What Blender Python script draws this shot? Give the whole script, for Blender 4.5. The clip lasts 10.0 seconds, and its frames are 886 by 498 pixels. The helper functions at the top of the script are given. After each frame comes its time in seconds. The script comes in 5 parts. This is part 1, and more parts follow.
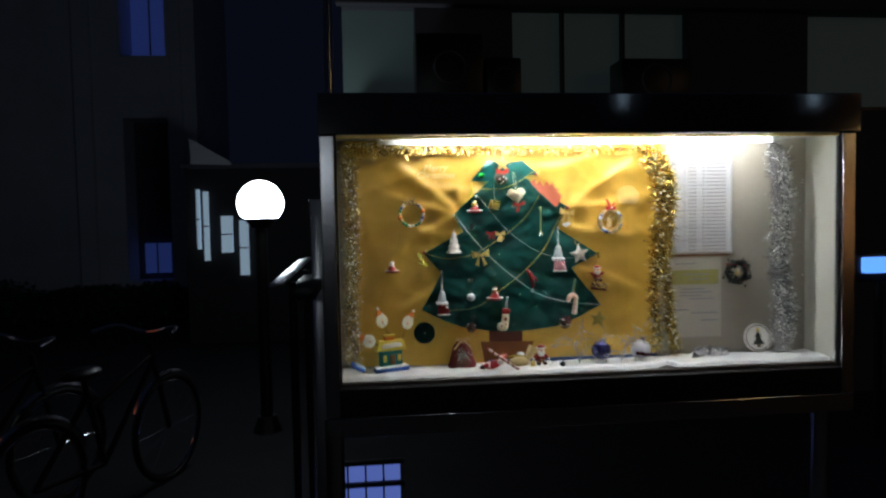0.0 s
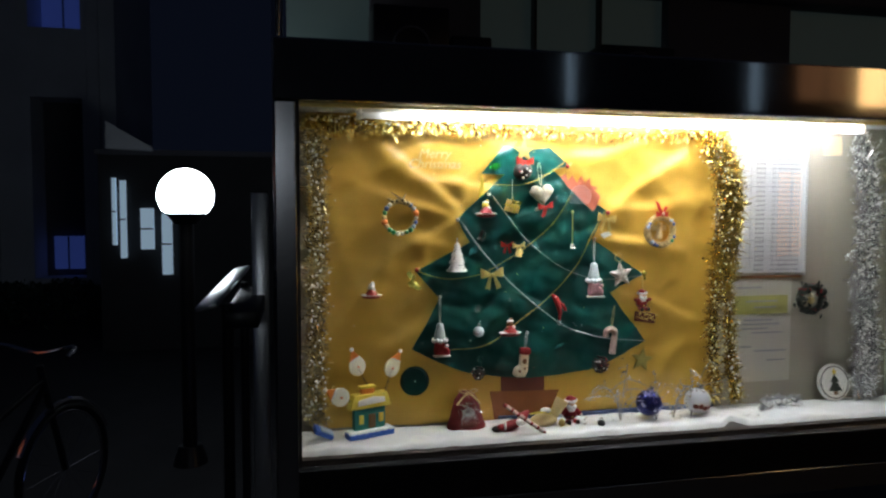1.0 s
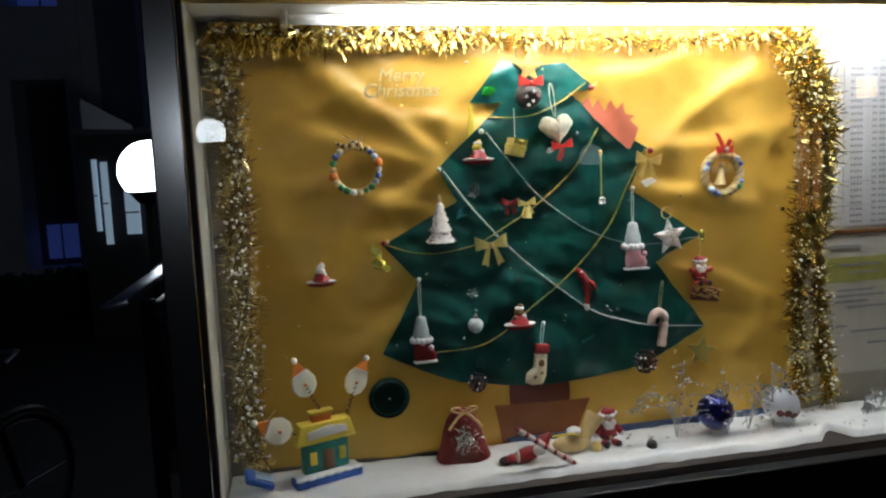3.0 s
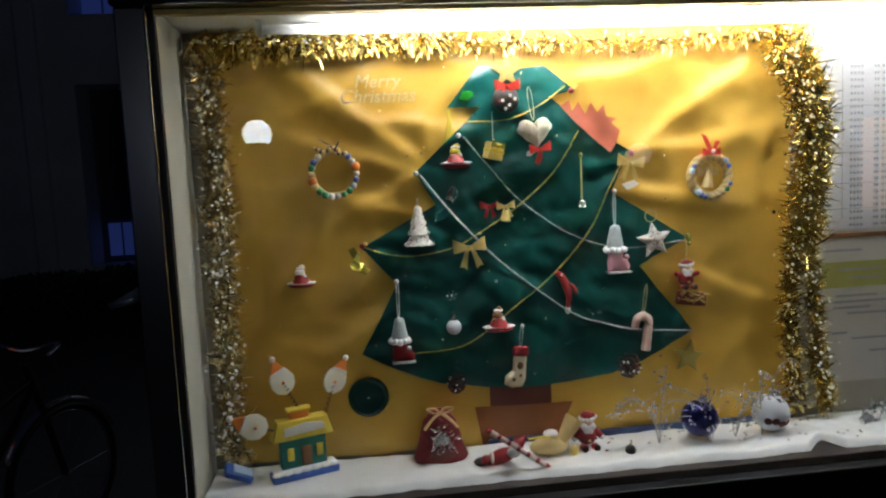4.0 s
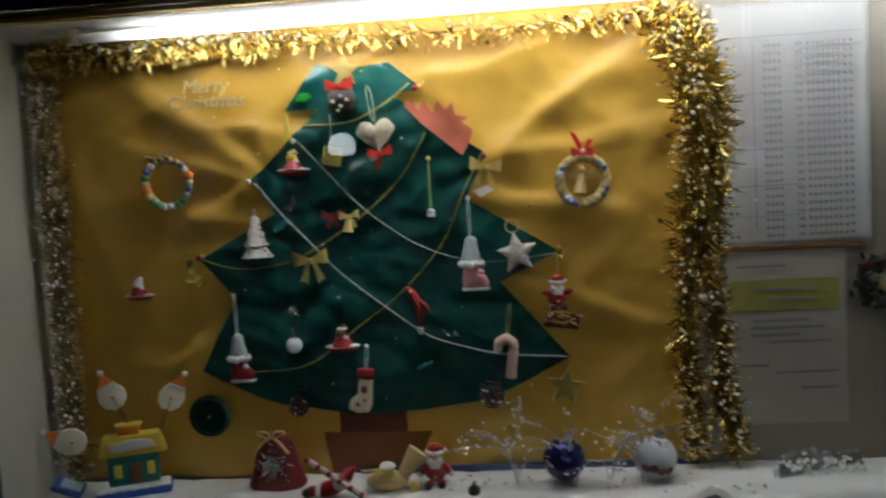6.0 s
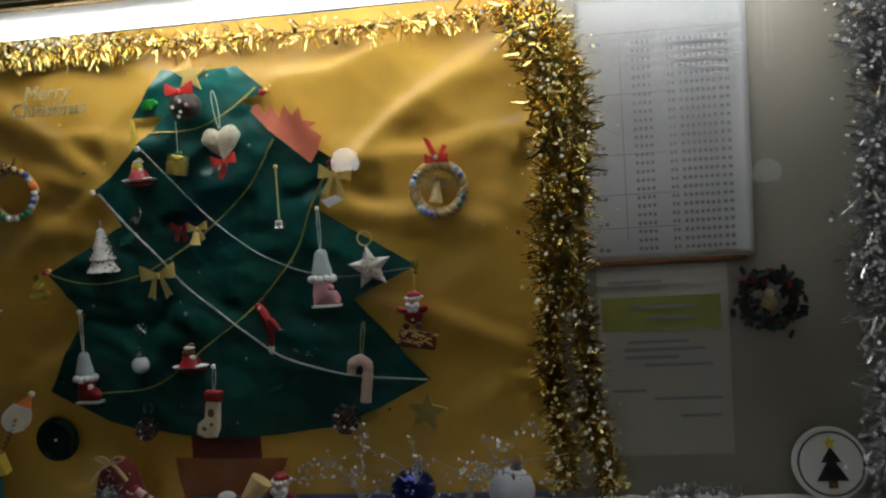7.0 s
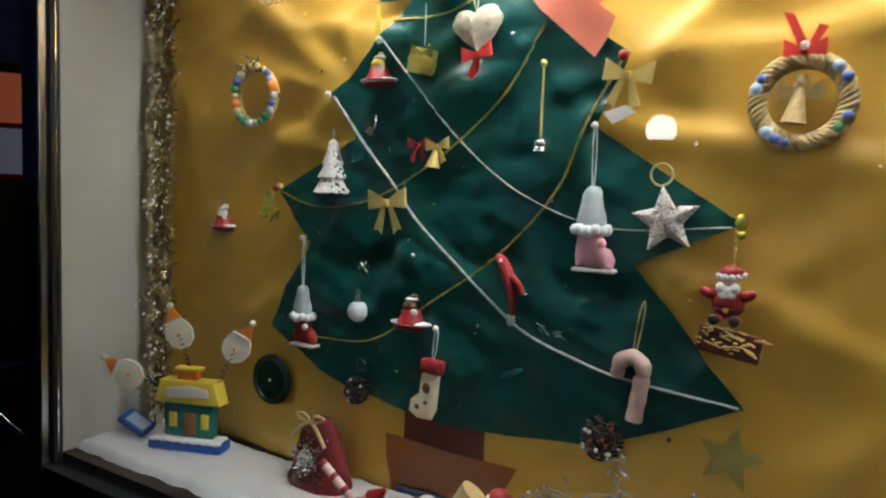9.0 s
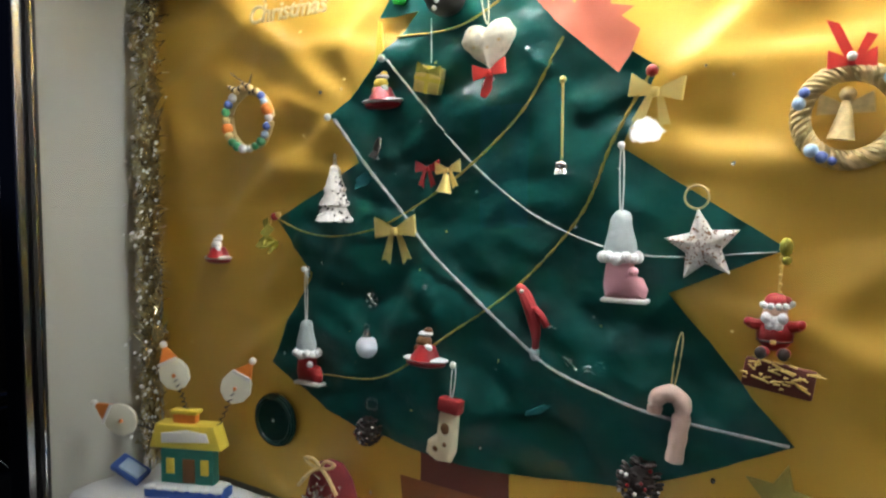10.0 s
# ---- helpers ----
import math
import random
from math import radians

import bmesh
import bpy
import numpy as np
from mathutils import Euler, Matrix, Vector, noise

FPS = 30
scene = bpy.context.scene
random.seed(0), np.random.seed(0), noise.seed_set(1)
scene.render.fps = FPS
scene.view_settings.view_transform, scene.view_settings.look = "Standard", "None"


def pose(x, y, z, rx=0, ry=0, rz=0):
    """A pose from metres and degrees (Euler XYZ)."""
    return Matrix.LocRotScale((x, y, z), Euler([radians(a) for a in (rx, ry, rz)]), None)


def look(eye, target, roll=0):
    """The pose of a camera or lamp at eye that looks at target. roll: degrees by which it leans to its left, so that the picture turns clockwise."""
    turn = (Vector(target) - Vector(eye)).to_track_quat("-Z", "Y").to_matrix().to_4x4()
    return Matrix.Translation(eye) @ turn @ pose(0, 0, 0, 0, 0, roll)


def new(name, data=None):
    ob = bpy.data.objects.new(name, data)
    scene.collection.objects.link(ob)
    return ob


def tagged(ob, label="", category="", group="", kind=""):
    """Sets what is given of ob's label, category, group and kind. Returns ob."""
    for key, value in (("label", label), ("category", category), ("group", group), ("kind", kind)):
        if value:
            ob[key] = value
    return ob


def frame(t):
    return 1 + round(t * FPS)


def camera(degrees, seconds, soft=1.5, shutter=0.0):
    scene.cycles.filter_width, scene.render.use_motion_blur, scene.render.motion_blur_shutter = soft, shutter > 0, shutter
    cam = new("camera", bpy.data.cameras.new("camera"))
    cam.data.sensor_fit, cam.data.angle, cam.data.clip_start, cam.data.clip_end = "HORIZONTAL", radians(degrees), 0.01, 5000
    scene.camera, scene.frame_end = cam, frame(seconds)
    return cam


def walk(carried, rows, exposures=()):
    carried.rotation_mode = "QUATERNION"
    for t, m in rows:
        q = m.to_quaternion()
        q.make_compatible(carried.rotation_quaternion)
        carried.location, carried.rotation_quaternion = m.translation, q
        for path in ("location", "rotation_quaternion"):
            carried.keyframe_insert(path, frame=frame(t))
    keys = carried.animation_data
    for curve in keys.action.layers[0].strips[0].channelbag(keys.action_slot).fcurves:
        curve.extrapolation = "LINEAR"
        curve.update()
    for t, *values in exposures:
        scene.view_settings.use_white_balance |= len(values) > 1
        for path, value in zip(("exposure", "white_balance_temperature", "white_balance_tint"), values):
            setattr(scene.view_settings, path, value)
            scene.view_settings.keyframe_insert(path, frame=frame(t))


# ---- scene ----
cam = camera(65.9, 10.0, soft=2.2, shutter=0.5)
PATH = [
    (0, (-0.5, -2.36, 1.627), (-0.28, -0.374, 1.53), -1.1),
    (0.5, (-0.59, -2.002, 1.595), (-0.271, -0.028, 1.546), -1.4),
    (1, (-0.593, -1.694, 1.649), (-0.179, 0.26, 1.539), 0.1),
    (1.5, (-0.571, -1.482, 1.618), (-0.089, 0.455, 1.478), -2.0),
    (2, (-0.545, -1.268, 1.616), (-0.021, 0.656, 1.457), -0.7),
    (2.5, (-0.494, -1.208, 1.603), (-0.031, 0.729, 1.423), -1.3),
    (4, (-0.302, -1.259, 1.607), (-0.075, 0.719, 1.418), -2.8),
    (4.5, (-0.226, -1.215, 1.584), (-0.068, 0.774, 1.436), -1.4),
    (5, (-0.134, -1.186, 1.583), (-0.044, 0.806, 1.438), -4.0),
    (5.5, (0.021, -1.181, 1.565), (-0.055, 0.815, 1.467), -2.0),
    (6, (0.2, -1.17, 1.577), (0.055, 0.82, 1.436), -3.4),
    (6.2, (0.245, -1.151, 1.596), (0.121, 0.836, 1.407), -3.9),
    (7.3, (0.546, -1.042, 1.542), (0.141, 0.916, 1.498), -3.0),
    (7.5, (0.567, -1.026, 1.545), (-0.059, 0.873, 1.506), -1.2),
    (8, (0.493, -0.953, 1.525), (-0.491, 0.786, 1.429), -1.3),
    (8.5, (0.445, -0.835, 1.526), (-0.535, 0.904, 1.41), -2.2),
    (9, (0.411, -0.733, 1.499), (-0.635, 0.965, 1.346), 2.0),
    (9.5, (0.391, -0.698, 1.489), (-0.696, 0.977, 1.377), 2.0),
    (10, (0.353, -0.704, 1.522), (-0.656, 1.018, 1.388), 0.2),
]
walk(cam, [(t, look(eye, target, roll)) for t, eye, target, roll in PATH],
     [(t, stops, 6330, 9) for t, stops in ((0.0, 0.1), (1.0, 0.2), (2.0, 0.2), (2.7, -0.05), (4.5, -0.25), (5.2, -0.65), (6.0, -1.1), (7.5, -1.45), (8.2, -1.05), (9.0, -0.15), (10.0, 0.25))])

# ---------- light ----------
world = bpy.data.worlds.new("night_sky")
world.use_nodes = True
world.node_tree.nodes["Background"].inputs[0].default_value = (0.10, 0.14, 0.30, 1)
world.node_tree.nodes["Background"].inputs[1].default_value = 0.020
scene.world = world


# ---------- materials ----------
def mat(name, c, rough=0.5, metal=0.0, var=0.15, scale=25.0, bump=0.15, bscale=150.0, emit=0.0, coat=0.0, bdist=0.002):
    """Principled material with colour variation at two scales and a fine relief."""
    m = bpy.data.materials.new(name)
    m.use_nodes = True
    nt = m.node_tree
    b = nt.nodes["Principled BSDF"]
    b.inputs["Roughness"].default_value = rough
    b.inputs["Metallic"].default_value = metal
    b.inputs["Coat Weight"].default_value = coat
    co = nt.nodes.new("ShaderNodeTexCoord")
    n1 = nt.nodes.new("ShaderNodeTexNoise")
    n1.inputs["Scale"].default_value = scale
    n1.inputs["Detail"].default_value = 6
    n2 = nt.nodes.new("ShaderNodeTexNoise")
    n2.inputs["Scale"].default_value = bscale
    n2.inputs["Detail"].default_value = 3
    nt.links.new(co.outputs["Object"], n1.inputs["Vector"])
    nt.links.new(co.outputs["Object"], n2.inputs["Vector"])
    add = nt.nodes.new("ShaderNodeMath")
    add.operation = "MULTIPLY_ADD"
    add.inputs[1].default_value = 0.35
    nt.links.new(n2.outputs["Fac"], add.inputs[0])
    nt.links.new(n1.outputs["Fac"], add.inputs[2])
    ramp = nt.nodes.new("ShaderNodeValToRGB")
    ramp.color_ramp.elements[0].position, ramp.color_ramp.elements[1].position = 0.35, 1.0
    ramp.color_ramp.elements[0].color = (*[max(0, v * (1 - var)) for v in c], 1)
    ramp.color_ramp.elements[1].color = (*[min(1, v * (1 + var)) for v in c], 1)
    nt.links.new(add.outputs[0], ramp.inputs["Fac"])
    nt.links.new(ramp.outputs["Color"], b.inputs["Base Color"])
    if bump:
        bp = nt.nodes.new("ShaderNodeBump")
        bp.inputs["Strength"].default_value = bump
        bp.inputs["Distance"].default_value = bdist
        nt.links.new(add.outputs[0], bp.inputs["Height"])
        nt.links.new(bp.outputs["Normal"], b.inputs["Normal"])
    if emit:
        b.inputs["Emission Color"].default_value = (*c, 1)
        b.inputs["Emission Strength"].default_value = emit
    return m


def glass(name, tint=(1, 1, 1), rough=0.0):
    m = bpy.data.materials.new(name)
    m.use_nodes = True
    b = m.node_tree.nodes["Principled BSDF"]
    b.inputs["Base Color"].default_value = (*tint, 1)
    b.inputs["Roughness"].default_value = rough
    b.inputs["Transmission Weight"].default_value = 1.0
    b.inputs["IOR"].default_value = 1.45
    return m


def lightmat(name, c, strength):
    m = bpy.data.materials.new(name)
    m.use_nodes = True
    b = m.node_tree.nodes["Principled BSDF"]
    b.inputs["Base Color"].default_value = (*c, 1)
    b.inputs["Emission Color"].default_value = (*c, 1)
    b.inputs["Emission Strength"].default_value = strength
    return m


TUBE, GLOBE = 90.0, 15.0
M_tube = lightmat("tube_glow", (0.97, 0.99, 1.0), TUBE)
nt = M_tube.node_tree
co, sep = nt.nodes.new("ShaderNodeTexCoord"), nt.nodes.new("ShaderNodeSeparateXYZ")
mul = nt.nodes.new("ShaderNodeMapRange")   # emission fades out at one end, so the glow starts softly there
mul.interpolation_type = "SMOOTHSTEP"
mul.inputs["From Min"].default_value, mul.inputs["From Max"].default_value = -0.69, -0.34
mul.inputs["To Min"].default_value, mul.inputs["To Max"].default_value = 0.0, 1.0
nt.links.new(co.outputs["Object"], sep.inputs[0])
nt.links.new(sep.outputs["X"], mul.inputs["Value"])
pw = nt.nodes.new("ShaderNodeMath")
pw.operation = "POWER"
pw.inputs[1].default_value = 1.7
tot = nt.nodes.new("ShaderNodeMath")
tot.operation = "MULTIPLY"
tot.inputs[1].default_value = TUBE
nt.links.new(mul.outputs[0], pw.inputs[0])
nt.links.new(pw.outputs[0], tot.inputs[0])
nt.links.new(tot.outputs[0], nt.nodes["Principled BSDF"].inputs["Emission Strength"])
M_globe = lightmat("globe_glow", (0.86, 0.94, 1.0), GLOBE)
M_globe_dim = lightmat("globe_glow_faint", (0.8, 0.95, 1.0), 1.3)
M_blue = lightmat("blue_glow", (0.08, 0.14, 0.60), 0.10)
M_bluepale = lightmat("pale_blue_glow", (0.20, 0.30, 0.95), 0.35)
M_bluestrong = lightmat("blue_screen_glow", (0.12, 0.35, 1.0), 1.2)
M_cool = lightmat("cool_window_glow", (0.50, 0.68, 0.85), 0.30)
M_green = lightmat("dim_window_glow", (0.28, 0.40, 0.38), 0.016)
M_warm = lightmat("warm_lantern_glow", (1.0, 0.62, 0.25), 4.5)
M_shop = lightmat("shop_window_glow", (1.0, 0.45, 0.15), 1.1)
M_shopbright = lightmat("bright_shop_glow", (1.0, 0.58, 0.22), 2.2)
M_shopdim = lightmat("dim_shop_glow", (0.8, 0.36, 0.16), 0.12)
M_cyanlit = lightmat("cyan_sign_glow", (0.25, 0.75, 0.85), 0.7)
M_orange = lightmat("orange_panel_glow", (0.9, 0.22, 0.10), 0.14)
M_screen = lightmat("grey_screen_glow", (0.5, 0.5, 0.62), 0.08)
M_gold_paper = mat("gold_paper", (0.62, 0.375, 0.056), 0.34, 0.0, 0.10, 9, 0.35, 40)
M_green_paper = mat("green_paper", (0.003, 0.072, 0.060), 0.33, 0.0, 0.30, 16, 1.0, 34, bdist=0.006)
M_trunk = mat("trunk_paper", (0.12, 0.022, 0.012), 0.6, 0, 0.15, 20, 0.2)
M_pot = mat("pot_paper", (0.24, 0.075, 0.012), 0.55, 0, 0.15, 20, 0.2)
M_red_paper = mat("red_paper", (0.50, 0.13, 0.07), 0.6, 0, 0.12, 20, 0.2)
M_board = mat("cream_board", (0.34, 0.31, 0.25), 0.6, 0, 0.10, 7, 0.15, 90)
M_wallpaint = mat("cream_paint", (0.54, 0.54, 0.47), 0.45, 0, 0.07, 5, 0.1, 120)
M_ceil = mat("white_enamel", (0.80, 0.80, 0.77), 0.85, 0, 0.04, 5, 0.05, 90)
M_steel = mat("stainless_steel", (0.58, 0.58, 0.60), 0.19, 1.0, 0.06, 6, 0.0)
M_mirrorsteel = mat("mirror_steel", (0.60, 0.60, 0.61), 0.06, 1.0, 0.05, 6, 0.02, 14)
M_rubber = mat("black_rubber", (0.012, 0.012, 0.012), 0.5, 0, 0.2)
M_black = mat("black_paint", (0.015, 0.015, 0.016), 0.35, 0, 0.2, 12)
M_snow = mat("cotton_snow", (0.82, 0.83, 0.82), 0.9, 0, 0.06, 40, 0.6, 220)
M_bluefoil = mat("blue_felt", (0.05, 0.075, 0.16), 0.6, 0, 0.2, 30)
M_tgold = mat("gold_tinsel", (0.78, 0.62, 0.22), 0.11, 0.97, 0.25, 60, 0)
M_tsilver = mat("silver_tinsel", (0.90, 0.90, 0.92), 0.14, 0.9, 0.15, 60, 0)
M_tpale = mat("pale_gold_tinsel", (0.76, 0.66, 0.40), 0.14, 0.95, 0.3, 60, 0)
M_net = mat("pale_net", (0.46, 0.52, 0.52), 0.6, 0, 0.2, 200, 0.5, 700)
M_cordsilver = mat("silver_cord", (0.74, 0.75, 0.74), 0.24, 0.55, 0.2, 200, 0)
M_cordgold = mat("gold_cord", (0.50, 0.37, 0.09), 0.32, 0.7, 0.3, 200, 0)
M_gold = mat("gold_foil", (0.78, 0.60, 0.20), 0.36, 0.55, 0.15, 40, 0.2)
M_silver = mat("silver_foil", (0.78, 0.78, 0.78), 0.2, 1.0, 0.1, 40, 0.2)
M_sheet = mat("white_print_sheet", (0.62, 0.62, 0.62), 0.45, 0, 0.06, 12, 0.1)
M_sheet2 = mat("cream_notice_sheet", (0.46, 0.43, 0.37), 0.6, 0, 0.08, 12, 0.1)
M_olive = mat("olive_print", (0.30, 0.29, 0.07), 0.6, 0, 0.1)
M_ink = mat("grey_ink", (0.26, 0.26, 0.28), 0.6, 0, 0.2)
M_red = mat("red_plastic", (0.27, 0.012, 0.014), 0.35, 0, 0.12, 60, 0.1)
M_ribbon = mat("red_satin", (0.52, 0.028, 0.018), 0.4, 0, 0.12, 80, 0.2)
M_glintflake = mat("pearl_glint_flake", (0.86, 0.86, 0.84), 0.3, 0.0, 0.05, 60, 0)
M_glintflakegold = mat("gold_glint_flake", (0.80, 0.70, 0.40), 0.3, 0.2, 0.1, 60, 0)
M_redcloth = mat("red_cloth", (0.30, 0.018, 0.020), 0.75, 0, 0.15, 80, 0.4, 500)
M_redfelt = mat("dark_red_felt", (0.16, 0.012, 0.014), 0.8, 0, 0.3, 60, 0.6, 400)
M_white = mat("white_plastic", (0.80, 0.78, 0.74), 0.4, 0, 0.06, 60, 0.1)
M_fluff = mat("white_fleece", (0.80, 0.80, 0.80), 0.95, 0, 0.08, 150, 0.8, 600)
M_cream = mat("cream_cloth", (0.78, 0.70, 0.50), 0.85, 0, 0.12, 120, 0.5, 600)
M_heartcloth = mat("cream_printed_cloth", (0.76, 0.69, 0.53), 0.9, 0, 0.3, 110, 0.8, 420, bdist=0.003)
M_print = mat("spotted_cloth", (0.74, 0.70, 0.66), 0.85, 0, 0.35, 260, 0.4, 600)
M_pinkwhite = mat("pinkish_white_sugar", (0.72, 0.56, 0.52), 0.4, 0, 0.12, 90, 0.2)
M_pink = mat("pink_felt", (0.72, 0.36, 0.40), 0.8, 0, 0.1, 90, 0.4, 500)
M_caneknit = mat("pink_beige_cloth", (0.66, 0.46, 0.38), 0.85, 0, 0.1, 90, 0.5, 500)
M_skin = mat("tan_paint", (0.62, 0.40, 0.28), 0.5, 0, 0.1)
M_dark = mat("dark_brown", (0.035, 0.025, 0.02), 0.5, 0, 0.3, 60, 0.3)
M_yellow = mat("yellow_paint", (0.72, 0.55, 0.06), 0.5, 0, 0.1, 40)
M_teal = mat("teal_paint", (0.02, 0.20, 0.17), 0.5, 0, 0.12, 40)
M_bluepaint = mat("blue_paint", (0.03, 0.10, 0.42), 0.5, 0, 0.12, 40)
M_brown = mat("brown_paint", (0.20, 0.09, 0.03), 0.5, 0, 0.15, 40)
M_orangep = mat("orange_paint", (0.75, 0.22, 0.03), 0.5, 0, 0.1)
M_disc = mat("dark_green_gloss", (0.006, 0.035, 0.028), 0.25, 0, 0.3, 40, 0.2)
M_greenfoil = mat("green_foil", (0.04, 0.45, 0.06), 0.2, 0.8, 0.2, 60, 0.3)
M_yellowfoil = mat("yellow_foil", (0.62, 0.55, 0.10), 0.22, 0.7, 0.2, 60, 0.3)
M_cyan = mat("cyan_foil", (0.10, 0.50, 0.52), 0.25, 0.8, 0.2, 60, 0.3)
M_straw = mat("golden_straw", (0.62, 0.46, 0.20), 0.55, 0, 0.3, 200, 0.5, 500)
M_strawdark = mat("shaded_straw", (0.44, 0.33, 0.13), 0.5, 0, 0.35, 200, 0.6, 500)
M_bluebead = mat("blue_bead", (0.10, 0.15, 0.42), 0.3, 0, 0.1)
M_skybead = mat("pale_blue_bead", (0.40, 0.55, 0.72), 0.3, 0, 0.1)
M_greenbead = mat("green_bead", (0.06, 0.28, 0.12), 0.3, 0, 0.1)
M_leafgreen = mat("pale_green_felt", (0.36, 0.30, 0.075), 0.7, 0, 0.2, 60, 0.3)
M_darkleaf = mat("dark_leaf", (0.02, 0.028, 0.022), 0.45, 0, 0.4, 60, 0.4)
M_ballblue = mat("blue_mirror_ball", (0.014, 0.02, 0.15), 0.12, 0.7, 0.2, 30, 0.05, coat=0.6)
M_ballwhite = mat("pearl_white_ball", (0.66, 0.68, 0.74), 0.3, 0.1, 0.1, 30, 0.1, coat=0.4)
M_string = mat("white_thread", (0.75, 0.75, 0.74), 0.6, 0, 0.1, 300, 0.2)
M_asphalt = mat("asphalt", (0.022, 0.022, 0.026), 0.8, 0, 0.3, 3, 0.5, 90)
M_facade = mat("grey_render", (0.64, 0.67, 0.72), 0.8, 0, 0.15, 1.2, 0.3, 30)
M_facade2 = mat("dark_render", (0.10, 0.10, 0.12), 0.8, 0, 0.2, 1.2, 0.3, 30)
# low building wall: one even, near-black base colour
M_darkwall = mat("near_black_render", (0.03, 0.03, 0.034), 0.85, 0, 0.25, 1.5, 0.3, 30)
M_shrub = mat("dark_shrub_leaf", (0.03, 0.05, 0.03), 0.6, 0, 0.3, 20, 0.3)
M_chrome = mat("chrome", (0.7, 0.7, 0.72), 0.12, 1.0, 0.05, 20, 0)
M_alu = mat("pale_aluminium", (0.85, 0.88, 0.92), 0.30, 1.0, 0.05, 20, 0)
M_glass = glass("clear_glass")
M_plastic = glass("clear_plastic", (0.95, 0.97, 1.0), 0.15)


# ---------- shape helpers ----------
def V(*a):
    return Vector(a)


class Shape:
    """A bmesh that collects solids, each with a material slot."""

    def __init__(self):
        self.bm, self.mats = bmesh.new(), []

    def slot(self, m):
        if m not in self.mats:
            self.mats.append(m)
        return self.mats.index(m)

    def _tag(self, before, m):
        i = self.slot(m)
        for f in self.bm.faces:
            if f not in before:
                f.material_index = i
        return self

    def _start(self):
        return set(self.bm.faces)

    def ball(self, c, r, m, seg=14, rot=None):
        n = self._start()
        r = (r, r, r) if isinstance(r, (int, float)) else r
        mm = Matrix.Translation(c) @ (rot or Matrix()) @ Matrix.Diagonal((*r, 1))
        bmesh.ops.create_uvsphere(self.bm, u_segments=seg, v_segments=max(6, seg * 2 // 3), radius=1, matrix=mm)
        return self._tag(n, m)

    def rod(self, a, b, r0, m, r1=None, seg=10, caps=True):
        n = self._start()
        a, b = Vector(a), Vector(b)
        d = b - a
        mm = Matrix.Translation((a + b) / 2) @ d.to_track_quat("Z", "Y").to_matrix().to_4x4()
        bmesh.ops.create_cone(self.bm, cap_ends=caps, segments=seg, radius1=r0, radius2=r0 if r1 is None else r1, depth=d.length, matrix=mm)
        return self._tag(n, m)

    def box(self, c, s, m, bevel=0.0, rot=None):
        n = self._start()
        mm = Matrix.Translation(c) @ (rot or Matrix()) @ Matrix.Diagonal((*s, 1))
        g = bmesh.ops.create_cube(self.bm, size=1, matrix=mm)
        if bevel:
            es = list({e for v in g["verts"] for e in v.link_edges})
            bmesh.ops.bevel(self.bm, geom=es, offset=bevel, segments=2, affect="EDGES", profile=0.5)
        return self._tag(n, m)

    def slab(self, pts, y0, y1, m, bevel=0.0):
        """A prism: the outline pts (x, z) from depth y0 to y1."""
        n = self._start()
        vs = [self.bm.verts.new((x, y0, z)) for x, z in pts]
        f = self.bm.faces.new(vs)
        ex = bmesh.ops.extrude_face_region(self.bm, geom=[f])
        top = [v for v in ex["geom"] if isinstance(v, bmesh.types.BMVert)]
        for v in top:
            v.co.y = y1
        fs = [q for q in self.bm.faces if q not in n]
        bmesh.ops.recalc_face_normals(self.bm, faces=fs)
        if bevel:
            es = [e for e in self.bm.edges if all(abs(v.co.y - y1) < 1e-6 for v in e.verts) and e.verts[0] in top]
            bmesh.ops.bevel(self.bm, geom=es, offset=bevel, segments=3, affect="EDGES", profile=0.5)
        return self._tag(n, m)

    def tube(self, pts, r, m, seg=7, closed=False):
        n = self._start()
        pts = [Vector(p) for p in pts]
        rings, k = [], len(pts)
        for i, p in enumerate(pts):
            q0, q1 = (pts[i - 1], pts[(i + 1) % k]) if closed else (pts[max(i - 1, 0)], pts[min(i + 1, k - 1)])
            q = (q1 - q0).to_track_quat("Z", "Y")
            rr = r(i / max(1, k - 1)) if callable(r) else r
            rings.append([self.bm.verts.new(p + q @ Vector((rr * math.cos(2 * math.pi * j / seg), rr * math.sin(2 * math.pi * j / seg), 0))) for j in range(seg)])
        for i in range(k if closed else k - 1):
            a, b = rings[i], rings[(i + 1) % k]
            off = 0
            if closed and i == k - 1:
                off = min(range(seg), key=lambda o: (a[0].co - b[o].co).length)
            for j in range(seg):
                self.bm.faces.new((a[j], a[(j + 1) % seg], b[(j + 1 + off) % seg], b[(j + off) % seg]))
        if not closed:
            self.bm.faces.new(rings[0][::-1])
            self.bm.faces.new(rings[-1])
        return self._tag(n, m)

    def ring(self, c, R, r, m, n=32, seg=8, wob=0.0):
        pts = [(c[0] + (R + wob * math.sin(5 * a)) * math.cos(a), c[1], c[2] + (R + wob * math.cos(7 * a)) * math.sin(a)) for a in [2 * math.pi * i / n for i in range(n)]]
        return self.tube(pts, r, m, seg, True)

    def make(self, name, parent=None, label="", smooth=35):
        me = bpy.data.meshes.new(name)
        bmesh.ops.recalc_face_normals(self.bm, faces=self.bm.faces[:])
        self.bm.to_mesh(me)
        self.bm.free()
        for m in self.mats:
            me.materials.append(m)
        if smooth:
            me.polygons.foreach_set("use_smooth", [True] * len(me.polygons))
            me.set_sharp_from_angle(angle=radians(smooth))
        ob = new(name, me)
        ob.parent = parent
        return tagged(ob, label)


